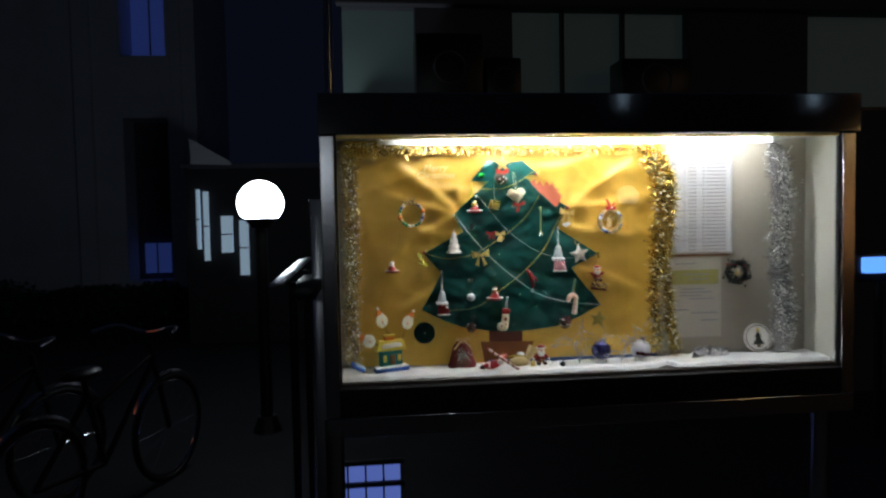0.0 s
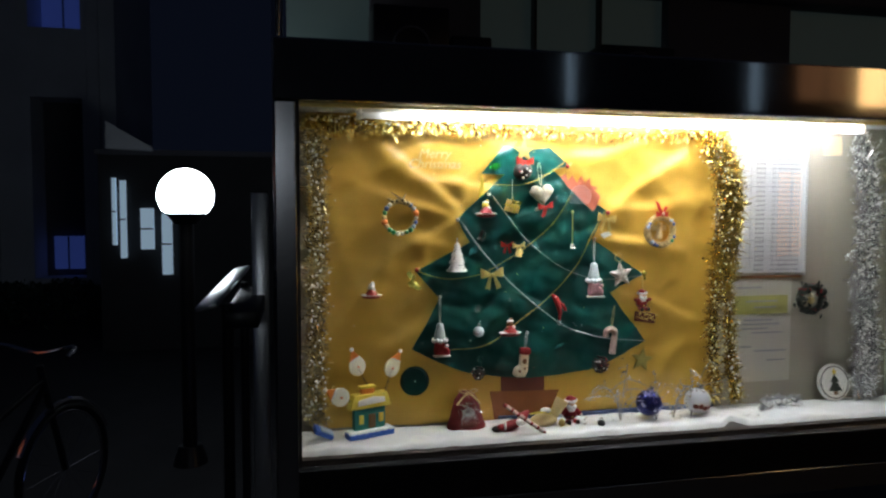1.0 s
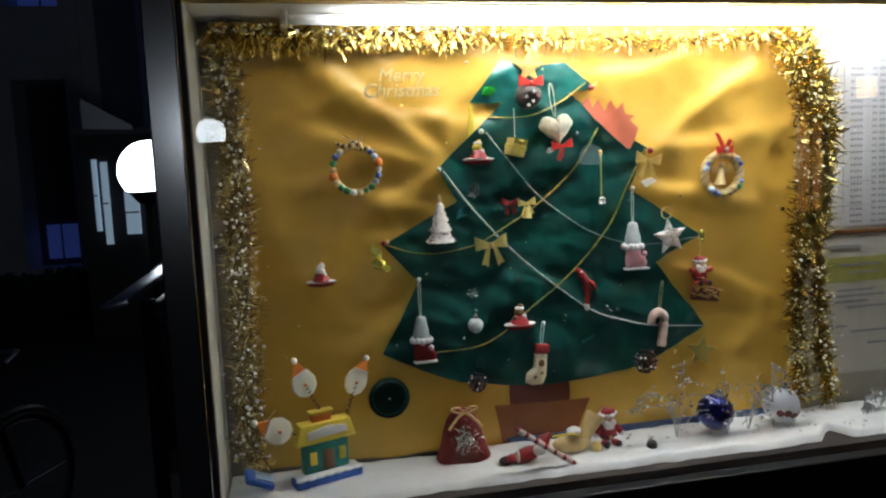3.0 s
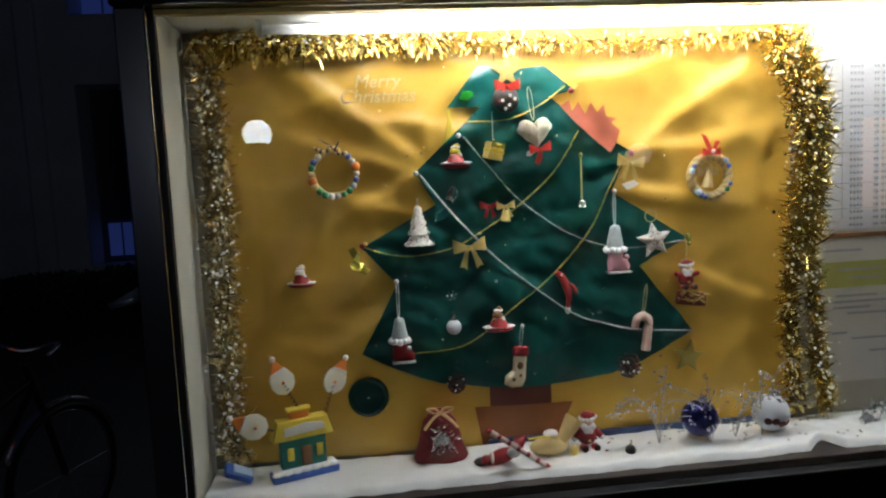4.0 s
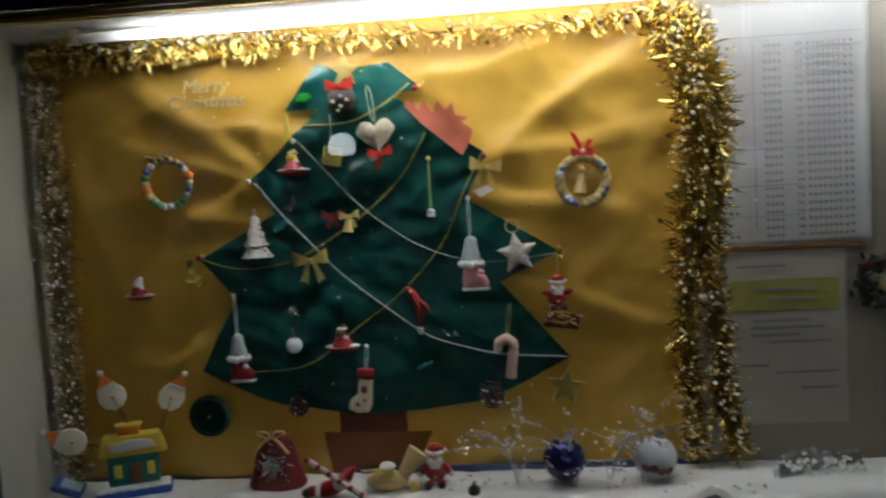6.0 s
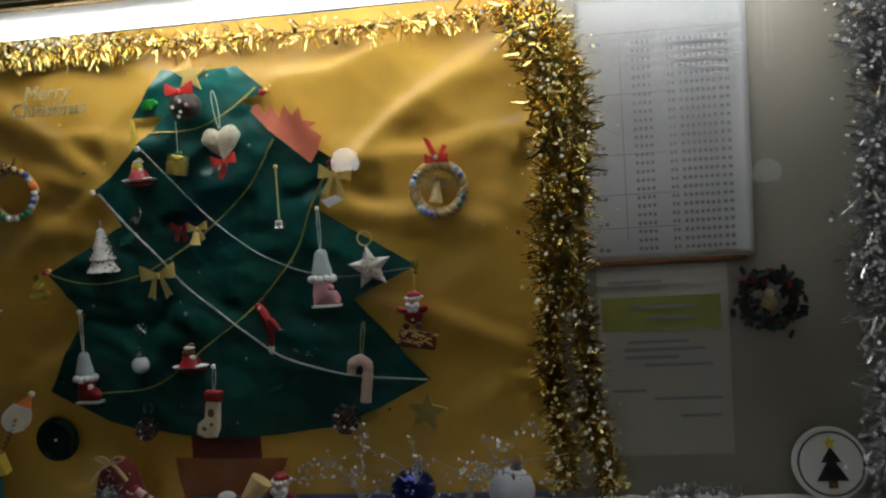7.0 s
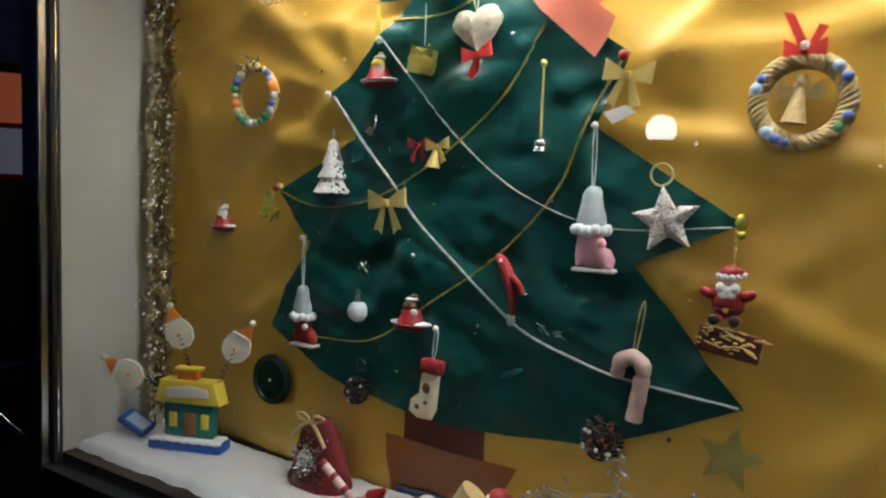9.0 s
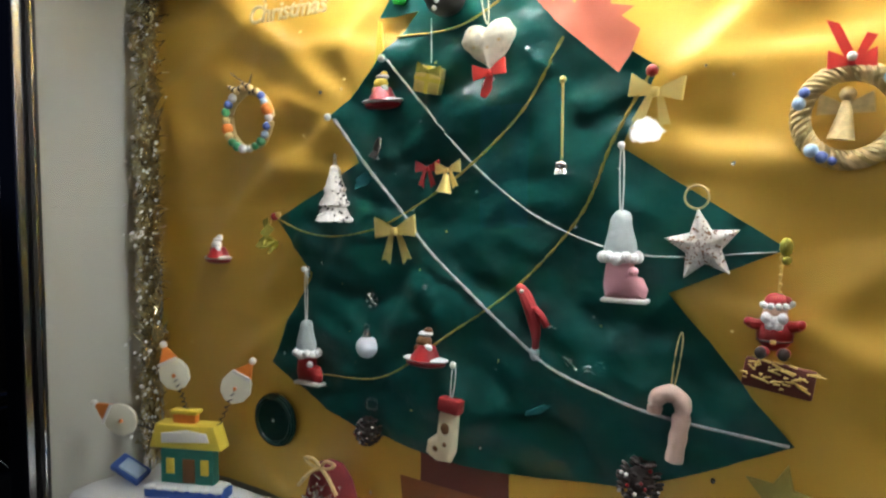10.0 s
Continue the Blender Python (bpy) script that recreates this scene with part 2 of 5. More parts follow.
def thing(name, label, category, at=(0, 0, 0), rot=(0, 0, 0), group="", kind=""):
    ob = new(name)
    ob.matrix_basis = pose(*at, *rot)
    ob.empty_display_size = 0.02
    return tagged(ob, label, category, group, kind)


def settle(ob, label, category, at=None, rot=(0, 0, 0), group="", kind=""):
    """Makes one mesh a top-level thing at its place."""
    if at is not None:
        ob.matrix_basis = pose(*at, *rot)
    return tagged(ob, label, category, group, kind)


def curve_pts(ctrl, n=40):
    """A smooth line through a few control points (Catmull-Rom)."""
    c = [Vector(p) for p in ctrl]
    c = [2 * c[0] - c[1]] + c + [2 * c[-1] - c[-2]]
    out, k = [], len(c) - 3
    for i in range(n + 1):
        u = i / n * k
        j = min(int(u), k - 1)
        t = u - j
        p0, p1, p2, p3 = c[j:j + 4]
        out.append(0.5 * ((2 * p1) + (p2 - p0) * t + (2 * p0 - 5 * p1 + 4 * p2 - p3) * t * t + (3 * p1 - p0 - 3 * p2 + p3) * t ** 3))
    return out


def cells(ob_name, verts, faces, m, parent=None, label="", smooth=True):
    me = bpy.data.meshes.new(ob_name)
    me.from_pydata(verts, [], faces)
    me.materials.append(m)
    if smooth:
        me.polygons.foreach_set("use_smooth", [True] * len(me.polygons))
    me.update()
    ob = new(ob_name, me)
    ob.parent = parent
    return tagged(ob, label)


# ---------- the display case: plan ----------
XL, XR, ZF, ZC = -0.595, 1.105, 1.095, 1.888   # inner walls, floor, ceiling
YG, YF = -0.175, -0.205                        # glass, outer face of the frame

case = thing("display_case", "stainless steel glass-fronted notice case with sliding panes", "display case", (0.255, 0, 0))
CX = 0.255


def case_box(name, x0, x1, y0, y1, z0, z1, m, label="", bevel=0.002, parent=None):
    s = Shape().box(((x0 + x1) / 2 - CX, (y0 + y1) / 2, (z0 + z1) / 2), (x1 - x0, y1 - y0, z1 - z0), m, bevel)
    return s.make(name, parent or case, label, 20)


case_box("back_panel", XL - 0.03, XR + 0.03, 0.0, 0.03, ZF - 0.06, ZC + 0.05, M_board, "cream painted back panel", 0)
case_box("side_panel", XL - 0.025, XL, -0.172, -0.001, ZF - 0.02, ZC + 0.02, M_wallpaint, "cream painted inner side", 0)
case_box("side_panel", XR, XR + 0.025, -0.172, -0.001, ZF - 0.02, ZC + 0.02, M_wallpaint, "cream painted inner side", 0)
case_box("ceiling_panel", XL, XR, -0.172, -0.001, ZC, ZC + 0.018, M_ceil, "white enamelled inner top", 0)
case_box("floor_panel", XL, XR, -0.172, -0.001, ZF - 0.018, ZF, M_dark, "", 0)
# frame of folded steel round the opening
case_box("frame_post", XL - 0.046, XL - 0.001, YF, -0.173, ZF - 0.10, ZC - 0.006, M_steel, "brushed stainless post", 0.003)
case_box("frame_post", XR + 0.001, XR + 0.046, YF, -0.173, ZF - 0.10, ZC - 0.006, M_steel, "brushed stainless post", 0.003)
case_box("header", XL - 0.048, XR + 0.056, YF - 0.012, -0.173, ZC - 0.006, 2.012, M_mirrorsteel, "mirror-like stainless header", 0.004)
case_box("roof", XL - 0.048, XR + 0.056, -0.172, 0.05, 1.975, 2.012, M_steel, "", 0.003)
case_box("sill_rail", XL - 0.001, XR + 0.001, YF, -0.173, ZF - 0.10, ZF - 0.012, M_black, "black lower glass rail", 0.003)
case_box("apron", XL - 0.046, XR + 0.046, YF - 0.002, -0.172, 0.93, ZF - 0.102, M_steel, "dark stainless lower panel", 0.003)
case_box("gasket", XL - 0.0008, XL + 0.006, -0.190, -0.1735, ZF - 0.01, ZC - 0.006, M_rubber, "black rubber gasket", 0)
case_box("gasket", XR - 0.006, XR + 0.0008, -0.190, -0.1735, ZF - 0.01, ZC - 0.006, M_rubber, "black rubber gasket", 0)
case_box("top_track", XL + 0.007, XR - 0.007, -0.192, -0.174, ZC - 0.014, ZC - 0.007, M_gold, "brassy sliding track", 0)
# outer skin
case_box("outer_side", XL - 0.046, XL - 0.027, -0.172, 0.05, 0.95, 1.974, M_steel, "", 0.003)
case_box("outer_side", XR + 0.027, XR + 0.046, -0.172, 0.05, 0.95, 1.974, M_steel, "", 0.003)
for x in (XL - 0.03, XR + 0.03):
    Shape().rod((x - CX, -0.05, 0.0), (x - CX, -0.05, 0.949), 0.032, M_steel, seg=20).make("leg", case, "round stainless leg")
pane = case_box("glass_pane", XL + 0.007, XR - 0.007, -0.184, -0.179, ZF - 0.010, ZC - 0.015, M_glass, "clear glass pane", 0)
pane.visible_shadow = False

# fluorescent lamp under the front of the inner top
lamp = thing("fluorescent_lamp", "white fluorescent tube lamp fixed under the case top", "lamp", (0.235, -0.085, ZC))
Shape().rod((-0.68, 0, -0.016), (0.68, 0, -0.016), 0.0075, M_tube, seg=16).make("tube", lamp, "glowing white tube")
for sx in (-1, 1):
    Shape().box((sx * 0.687, 0, -0.013), (0.012, 0.016, 0.026), M_white, 0.003).make("end_holder", lamp, "white lamp holder")


# ---------- paper backing, tree ----------
# sharp folds of the paper: from, to, height; soft on one side and steep on the other
FOLDS = [((-0.40, 1.82), (-0.195, 1.645), 0.011), ((-0.45, 1.71), (-0.21, 1.632), 0.009), ((-0.31, 1.735), (-0.10, 1.700), 0.010),
         ((-0.34, 1.555), (-0.205, 1.622), 0.008), ((-0.34, 1.395), (-0.255, 1.480), 0.007), ((0.19, 1.645), (0.43, 1.800), 0.010),
         ((0.19, 1.640), (0.49, 1.690), 0.008), ((0.17, 1.585), (0.42, 1.545), 0.009), ((0.05, 1.770), (0.33, 1.835), 0.008), ((0.22, 1.44), (0.46, 1.36), 0.006)]


def fold(x, z):
    r = 0.0
    for (ax, az), (bx, bz), am in FOLDS:
        dx, dz = bx - ax, bz - az
        ln = math.hypot(dx, dz)
        u = ((x - ax) * dx + (z - az) * dz) / ln ** 2
        if -0.15 < u < 1.15:
            d = ((x - ax) * dz - (z - az) * dx) / ln + 0.010 * noise.noise((u * 3, am * 900, 1.0))
            q = d / (0.034 if d > 0 else 0.011)
            r += am * math.exp(-q * q) * min(1.0, (u + 0.15) / 0.4) * min(1.0, (1.15 - u) / 0.2)
    return r


def relief(x, z):
    """How far the crumpled paper stands off the panel, in metres."""
    r = fold(x, z)
    # long soft folds that fan out from the pins at the tree's edges
    for cx, cz, k, ph, reach, am in ((-0.17, 1.64, 3.4, 0.4, 0.25, 0.0060), (0.15, 1.65, 3.1, 1.3, 0.23, 0.0055), (-0.27, 1.50, 3.0, 2.2, 0.15, 0.0045),
                                     (-0.02, 1.76, 3.2, 2.9, 0.22, 0.0055)):
        d = math.hypot(x - cx, z - cz)
        if d > 3.2 * reach:
            continue
        a = math.atan2(z - cz, x - cx) + 0.8 * noise.noise((x * 3.2, z * 3.2, ph))
        w = 0.5 + 0.5 * math.sin(k * a * 2 + ph + 3.5 * noise.noise((x * 1.8, z * 1.8, 7 + ph)))
        r += am * w ** 1.6 * min(1, d / 0.12) * math.exp(-(d / reach) ** 2) * max(0.15, 0.55 + 1.1 * noise.noise((x * 5, z * 5, ph + 3)))
    u, v = x + 0.06 * noise.noise((x * 3, z * 3, 40.0)), z + 0.06 * noise.noise((x * 3, z * 3, 50.0))
    for sc, am, tx, tz in ((3.4, 0.014, 0.9, 0.75), (6.0, 0.013, -0.6, 1.0), (10.5, 0.006, 0.9, -0.8), (16.0, 0.003, 0.3, 1.0)):
        q = noise.noise((sc * (u * tx + v * tz), sc * 0.45 * (v * tx - u * tz), sc))
        r += am * max(0.0, 0.5 - abs(q) * 1.9) ** 1.15
    r += 0.0008 * noise.noise((x * 17, z * 17, 9.0))
    return min(max(0.0, r), 0.024) + 0.002


def cut_sheet(name, outline, lift, m, step=0.012, parent=None, extra=0.0, label=""):
    """A paper cut-out that lies over the crumpled backing, as a thin solid with its own creases."""
    bm = bmesh.new()
    bm.faces.new([bm.verts.new((x, 0, z)) for x, z in outline])
    xs, zs = [p[0] for p in outline], [p[1] for p in outline]
    for lo, hi, ax in ((min(xs), max(xs), 0), (min(zs), max(zs), 2)):
        for i in range(1, int((hi - lo) / step)):
            co, no = Vector((0, 0, 0)), Vector((0, 0, 0))
            co[ax], no[ax] = lo + i * step, 1
            bmesh.ops.bisect_plane(bm, geom=bm.verts[:] + bm.edges[:] + bm.faces[:], plane_co=co, plane_no=no)
    bmesh.ops.triangulate(bm, faces=[f for f in bm.faces if len(f.verts) > 4])
    for v in bm.verts:
        x, z = v.co.x, v.co.z
        wx, wz = x + 0.03 * noise.noise((x * 6, z * 6, 61.0)), z + 0.03 * noise.noise((x * 6, z * 6, 71.0))
        crease = extra * (abs(noise.noise((wx * 8, wz * 12, 21.0))) + 0.55 * abs(noise.noise((wx * 16 + wz * 9, wz * 22, 5.0)))
                          + 0.5 * max(0.0, 0.5 - 2.2 * abs(noise.noise((wx * 12 - wz * 10, wz * 8, 33.0)))))
        v.co.y = -(relief(x, z) + lift + crease)
    g = bmesh.ops.extrude_face_region(bm, geom=bm.faces[:])
    for v in g["geom"]:
        if isinstance(v, bmesh.types.BMVert):
            v.co.y -= 0.0006
    bmesh.ops.recalc_face_normals(bm, faces=bm.faces[:])
    me = bpy.data.meshes.new(name)
    bm.to_mesh(me)
    bm.free()
    me.materials.append(m)
    me.polygons.foreach_set("use_smooth", [True] * len(me.polygons))
    me.set_sharp_from_angle(angle=radians(50))
    ob = new(name, me)
    ob.parent = parent
    return tagged(ob, label)


def dense(ends, n):
    """Points along straight stretches between corners."""
    out = []
    for (ax, az), (bx, bz) in zip(ends, ends[1:] + ends[:1]):
        out += [(ax + (bx - ax) * i / n, az + (bz - az) * i / n) for i in range(n)]
    return out


backing = cut_sheet("gold_backing_paper", [(-0.56, 1.112), (0.10, 1.106), (0.530, 1.108), (0.526, 1.40), (0.530, 1.884), (-0.572, 1.886)], 0.0, M_gold_paper, 0.0085, label="")
settle(backing, "crumpled matt gold wrapping paper pinned to the back panel", "paper")

tree = thing("paper_tree", "dark green paper Christmas tree cut-out with brown pot", "wall decoration", (0, 0, 0))
TREE = [(-0.081, 1.816), (-0.139, 1.744), (-0.079, 1.743), (-0.204, 1.630), (-0.169, 1.571), (-0.308, 1.499), (-0.247, 1.429), (-0.318, 1.304),
        (-0.250, 1.268), (-0.177, 1.239), (-0.095, 1.224), (-0.012, 1.217), (0.075, 1.219), (0.157, 1.229), (0.240, 1.260), (0.322, 1.300),
        (0.210, 1.436), (0.311, 1.482), (0.160, 1.578), (0.196, 1.652), (0.047, 1.757), (0.096, 1.766), (0.042, 1.813), (-0.02, 1.806)]
cut_sheet("foliage", TREE, 0.0045, M_green_paper, 0.007, tree, 0.011, "crumpled glossy dark green paper")
cut_sheet("trunk", [(-0.083, 1.235), (0.036, 1.232), (0.036, 1.176), (-0.083, 1.178)], 0.0012, M_trunk, 0.015, tree, 0.001, "dark red-brown paper")
cut_sheet("pot", [(-0.113, 1.184), (0.079, 1.179), (0.042, 1.104), (-0.100, 1.107)], 0.0020, M_pot, 0.015, tree, 0.001, "orange-brown paper")

# cotton snow over the case floor, with a ragged front edge
nx, ny = 300, 26
vs, fs = [], []
for i in range(nx + 1):
    x = XL + 0.004 + (XR - XL - 0.008) * i / nx
    front = -0.151 + 0.007 * noise.noise((x * 7, 0, 2)) + 0.005 * noise.noise((x * 31, 0, 5)) + 0.044 * max(0.0, 1 - abs(x - 0.525) / (0.016 if x > 0.525 else 0.048)) ** 0.8
    for j in range(ny + 1):
        y = -0.016 + (front + 0.016) * j / ny
        z = ZF + 0.014 + 0.006 * noise.noise((x * 9, y * 14, 1)) + 0.0025 * noise.noise((x * 38, y * 40, 4))
        if j == ny:
            z = ZF + 0.001
        elif j == ny - 1:
            z -= 0.004
        vs.append((x, y, z))
for i in range(nx):
    for j in range(ny):
        a = i * (ny + 1) + j
        fs.append((a, a + 1, a + ny + 2, a + ny + 1))
snow = cells("cotton_snow", vs, fs, M_snow)
settle(snow, "white cotton wadding spread as snow on the case floor", "cotton snow", kind="stuff")
strip = Shape().box((0.22, -0.013, ZF + 0.012), (0.62, 0.010, 0.024), M_bluefoil, 0.003).make("blue_felt_strip")
settle(strip, "dull blue felt strip lying behind the cotton snow", "felt strip")


# ---------- outside: ground, buildings, lamps ----------
def wall_box(name, x0, x1, y0, y1, z0, z1, m, parent=None, label="", bevel=0.0):
    return Shape().box(((x0 + x1) / 2, (y0 + y1) / 2, (z0 + z1) / 2), (x1 - x0, y1 - y0, z1 - z0), m, bevel).make(name, parent, label)


n = 60
vs = [((i / n - 0.5) * 400, (j / n - 0.5) * 400, 0.0) for i in range(n + 1) for j in range(n + 1)]
fs = [(i * (n + 1) + j, (i + 1) * (n + 1) + j, (i + 1) * (n + 1) + j + 1, i * (n + 1) + j + 1) for i in range(n) for j in range(n)]
settle(cells("ground", vs, fs, M_asphalt, smooth=False), "dark asphalt ground at night", "ground", kind="structure")


def globe_lamp(x, y, z, m=M_globe, r=0.172):
    t = thing("globe_lamp", "white glass globe lamp on a black post", "street lamp", (x, y, 0), group="globe lamps")
    s = Shape().ball((0, 0, z), r, m, 32)
    for v in s.bm.verts:
        v.co.z = max(v.co.z, z - 0.66 * r)
    s.make("globe", t, "glowing white globe")
    Shape().rod((0, 0, z - 0.66 * r - 0.07), (0, 0, z - 0.66 * r - 0.002), 0.07, M_black, 0.125, seg=24).make("collar", t, "black collar")
    Shape().rod((0, 0, 0.12), (0, 0, z - 0.66 * r - 0.07), 0.045, M_black, seg=16).make("post", t)
    Shape().rod((0, 0, 0), (0, 0, 0.12), 0.11, M_black, 0.07, seg=20).make("base", t)
    return t


globe_lamp(-1.297, 2.952, 1.748)
globe_lamp(-1.330, -6.39, 2.21, r=0.145)
globe_lamp(3.60, -8.41, 1.88, M_globe_dim)


# ---------- things in the case ----------
def on_wall(x, z, off=0.0):
    """A place just in front of the paper at (x, z)."""
    return (x, -(relief(x, z) + 0.007 + 0.7 * off), z)


def tinsel(name, runs, m, label, n, spread, length, width, seed, hang=0.0):
    """A garland: a twisted cord with thousands of thin foil strips, and a few round sequins."""
    rnd = random.Random(seed)
    t = thing(name, label, "tinsel garland", runs[0][0], group="tinsel garlands")
    o = Vector(runs[0][0])
    cord = Shape()
    for ctrl in runs:
        cord.tube([p - o for p in curve_pts(ctrl, 60)], 0.0016, m, 6)
    cord.make("cord", t)
    vs, fs = [], []
    for ctrl in runs:
        pts = curve_pts(ctrl, 200)
        for i in range(n // len(runs)):
            c = pts[rnd.randrange(len(pts))] - o
            a = rnd.uniform(0, 2 * math.pi)
            d = Vector((math.cos(a), 0.5 * rnd.uniform(-1.0, 0.3), math.sin(a)))
            d.z -= hang * rnd.random()
            d.normalize()
            ln = length * rnd.uniform(0.45, 1.0)
            s0 = c + Vector((rnd.gauss(0, spread * 0.22), rnd.uniform(-spread * 0.3, spread * 0.1), rnd.gauss(0, spread * 0.3)))
            w = d.cross(Vector((rnd.gauss(0, 1), rnd.gauss(0, 1), rnd.gauss(0, 1)))).normalized() * width * rnd.uniform(0.6, 1.3)
            mid = s0 + d * ln * 0.5 + Vector((rnd.gauss(0, 0.0015), rnd.gauss(0, 0.0015), rnd.gauss(0, 0.0015)))
            tip = s0 + d * ln + Vector((0, 0, -0.004 * hang))
            for q in (s0, mid, tip):
                q.y = min(q.y, -0.004 - o.y)
            k = len(vs)
            vs += [s0 - w, s0 + w, mid - w, mid + w, tip - w * 0.5, tip + w * 0.5]
            fs += [(k, k + 1, k + 3, k + 2), (k + 2, k + 3, k + 5, k + 4)]
    tagged(cells("foil_strips", [tuple(v) for v in vs], fs, m, t, "", False), kind="stuff")
    sq = Shape()
    for ctrl in runs:
        pts = curve_pts(ctrl, 200)
        for i in range(16):
            c = pts[rnd.randrange(len(pts))] - o + Vector((rnd.gauss(0, spread * 0.75), rnd.uniform(-0.02, 0), rnd.gauss(0, spread * 0.5)))
            c.y = min(c.y, -0.012 - o.y)
            d = Vector((rnd.gauss(0, 0.4), -1, rnd.gauss(0, 0.4))).normalized()
            sq.rod(c, c + d * 0.0006, 0.0042, m, seg=6)
    tagged(sq.make("sequins", t, "", 0), kind="stuff")
    # pale flakes; their bright colour also paints in the foil's glints
    fl = Shape()
    for i in range(n // (8 if m is M_tsilver else 16)):
        pts = curve_pts(runs[i % len(runs)], 60)
        c = pts[rnd.randrange(len(pts))] - o + Vector((rnd.gauss(0, spread * 0.55), rnd.uniform(-0.028, -0.006), rnd.gauss(0, spread * 0.45)))
        c.y = min(c.y, -0.012 - o.y)
        d = Vector((rnd.gauss(0, 0.45), -1, rnd.gauss(0.5, 0.45))).normalized()
        fl.rod(c, c + d * 0.0007, rnd.uniform(0.0010, 0.0044 if m is M_tsilver else 0.0036), M_glintflake if (m is not M_tgold or i % 2) else M_glintflakegold, seg=5)
    tagged(fl.make("flakes", t, "pearly flakes that also stand in for foil glints", 0), kind="stuff")
    return t


tinsel("tinsel_garland", [[(-0.556, -0.022, 1.835), (-0.548, -0.030, 1.62), (-0.552, -0.030, 1.38), (-0.556, -0.03, 1.14)]], M_tpale,
       "gold foil tinsel garland hanging down the inner side", 4200, 0.030, 0.034, 0.0012, 1)
tinsel("tinsel_garland", [[(-0.57, -0.022, 1.868), (-0.42, -0.028, 1.866), (-0.28, -0.028, 1.872), (-0.14, -0.024, 1.868)]], M_tgold,
       "dense gold foil tinsel garland along the top of the paper", 3000, 0.017, 0.036, 0.0013, 2, 1.8)
tinsel("tinsel_garland", [[(-0.16, -0.024, 1.866), (0.0, -0.022, 1.856), (0.25, -0.024, 1.852), (0.47, -0.02, 1.860)]], M_tgold,
       "sparse gold foil tinsel strand over the tree top", 900, 0.016, 0.030, 0.0011, 12, 1.2)
tinsel("tinsel_garland", [[(0.492, -0.028, 1.846), (0.538, -0.040, 1.75), (0.544, -0.042, 1.61), (0.526, -0.038, 1.46)]], M_tgold,
       "full bushy gold foil tinsel garland on the paper edge", 5200, 0.050, 0.046, 0.0016, 3)
tinsel("tinsel_garland", [[(0.524, -0.03, 1.47), (0.508, -0.03, 1.34), (0.516, -0.03, 1.22), (0.522, -0.03, 1.14)], [(0.540, -0.03, 1.47), (0.562, -0.03, 1.34), (0.570, -0.03, 1.22), (0.59, -0.03, 1.13)]],
       M_tgold, "two thin trailing strands of gold foil tinsel", 2600, 0.024, 0.032, 0.0015, 4)
tinsel("tinsel_garland", [[(0.966, -0.03, 1.835), (0.988, -0.04, 1.65), (0.974, -0.04, 1.45), (0.992, -0.04, 1.28), (0.984, -0.04, 1.14)]], M_tsilver,
       "bushy silver foil tinsel garland hanging on the panel", 5200, 0.044, 0.048, 0.0020, 5)
tinsel("tinsel_garland", [[(0.64, -0.07, 1.125), (0.70, -0.06, 1.128), (0.76, -0.065, 1.125)]], M_tsilver,
       "short silver tinsel piece lying on the snow", 700, 0.014, 0.022, 0.0023, 6)

# sheets on the panel
sheet = thing("timetable_sheet", "white printed timetable sheet with unreadable rows of text", "notice", (0.695, -0.003, 1.66))
vs, fs = [], []
nx, nz = 24, 36
for j in range(nz + 1):
    for i in range(nx + 1):
        x, z = -0.122 + 0.244 * i / nx, -0.190 + 0.395 * j / nz
        vs.append((x, -0.0015 - 0.004 * (0.5 + 0.5 * math.sin(5 + 3 * z / 0.1)) * abs(noise.noise((x * 7, z * 5, 3))) - 0.006 * max(0, (i / nx - 0.85) / 0.15) ** 2, z))
for j in range(nz):
    for i in range(nx):
        a = j * (nx + 1) + i
        fs.append((a, a + 1, a + nx + 2, a + nx + 1))
sh = cells("paper", vs, fs, M_sheet, sheet)
mod = sh.modifiers.new("thickness", "SOLIDIFY")
mod.thickness, mod.offset = 0.0006, -1
rnd = random.Random(11)
pr = Shape()
for r in range(25):
    z = 0.135 - r * 0.0128
    for cx, w in ((-0.095, 0.020), (-0.03, 0.030), (0.012, 0.012), (0.050, 0.055), (0.088, 0.018)):
        if cx < -0.09 and r % 3:
            continue
        k = max(2, int(w / 0.0075))
        for q in range(k):
            pr.box((cx - w / 2 + (q + 0.5) * w / k, -0.0085, z + rnd.uniform(-0.0004, 0.0004)), (w / k * 0.62, 0.0004, 0.0052), M_ink)
tagged(pr.make("printed_rows", sheet, "rows of small grey print", 0), kind="stuff")
ln = Shape()
for z in (0.150, 0.06, -0.03, -0.09, -0.14):
    ln.box((-0.05 if z < 0.15 else 0.0, -0.0083, z), (0.13 if z < 0.15 else 0.22, 0.0004, 0.0012), M_ink)
ln.box((-0.06, -0.0083, -0.01), (0.0012, 0.0004, 0.30), M_ink)
ln.make("table_lines", sheet, "thin grey table lines", 0)

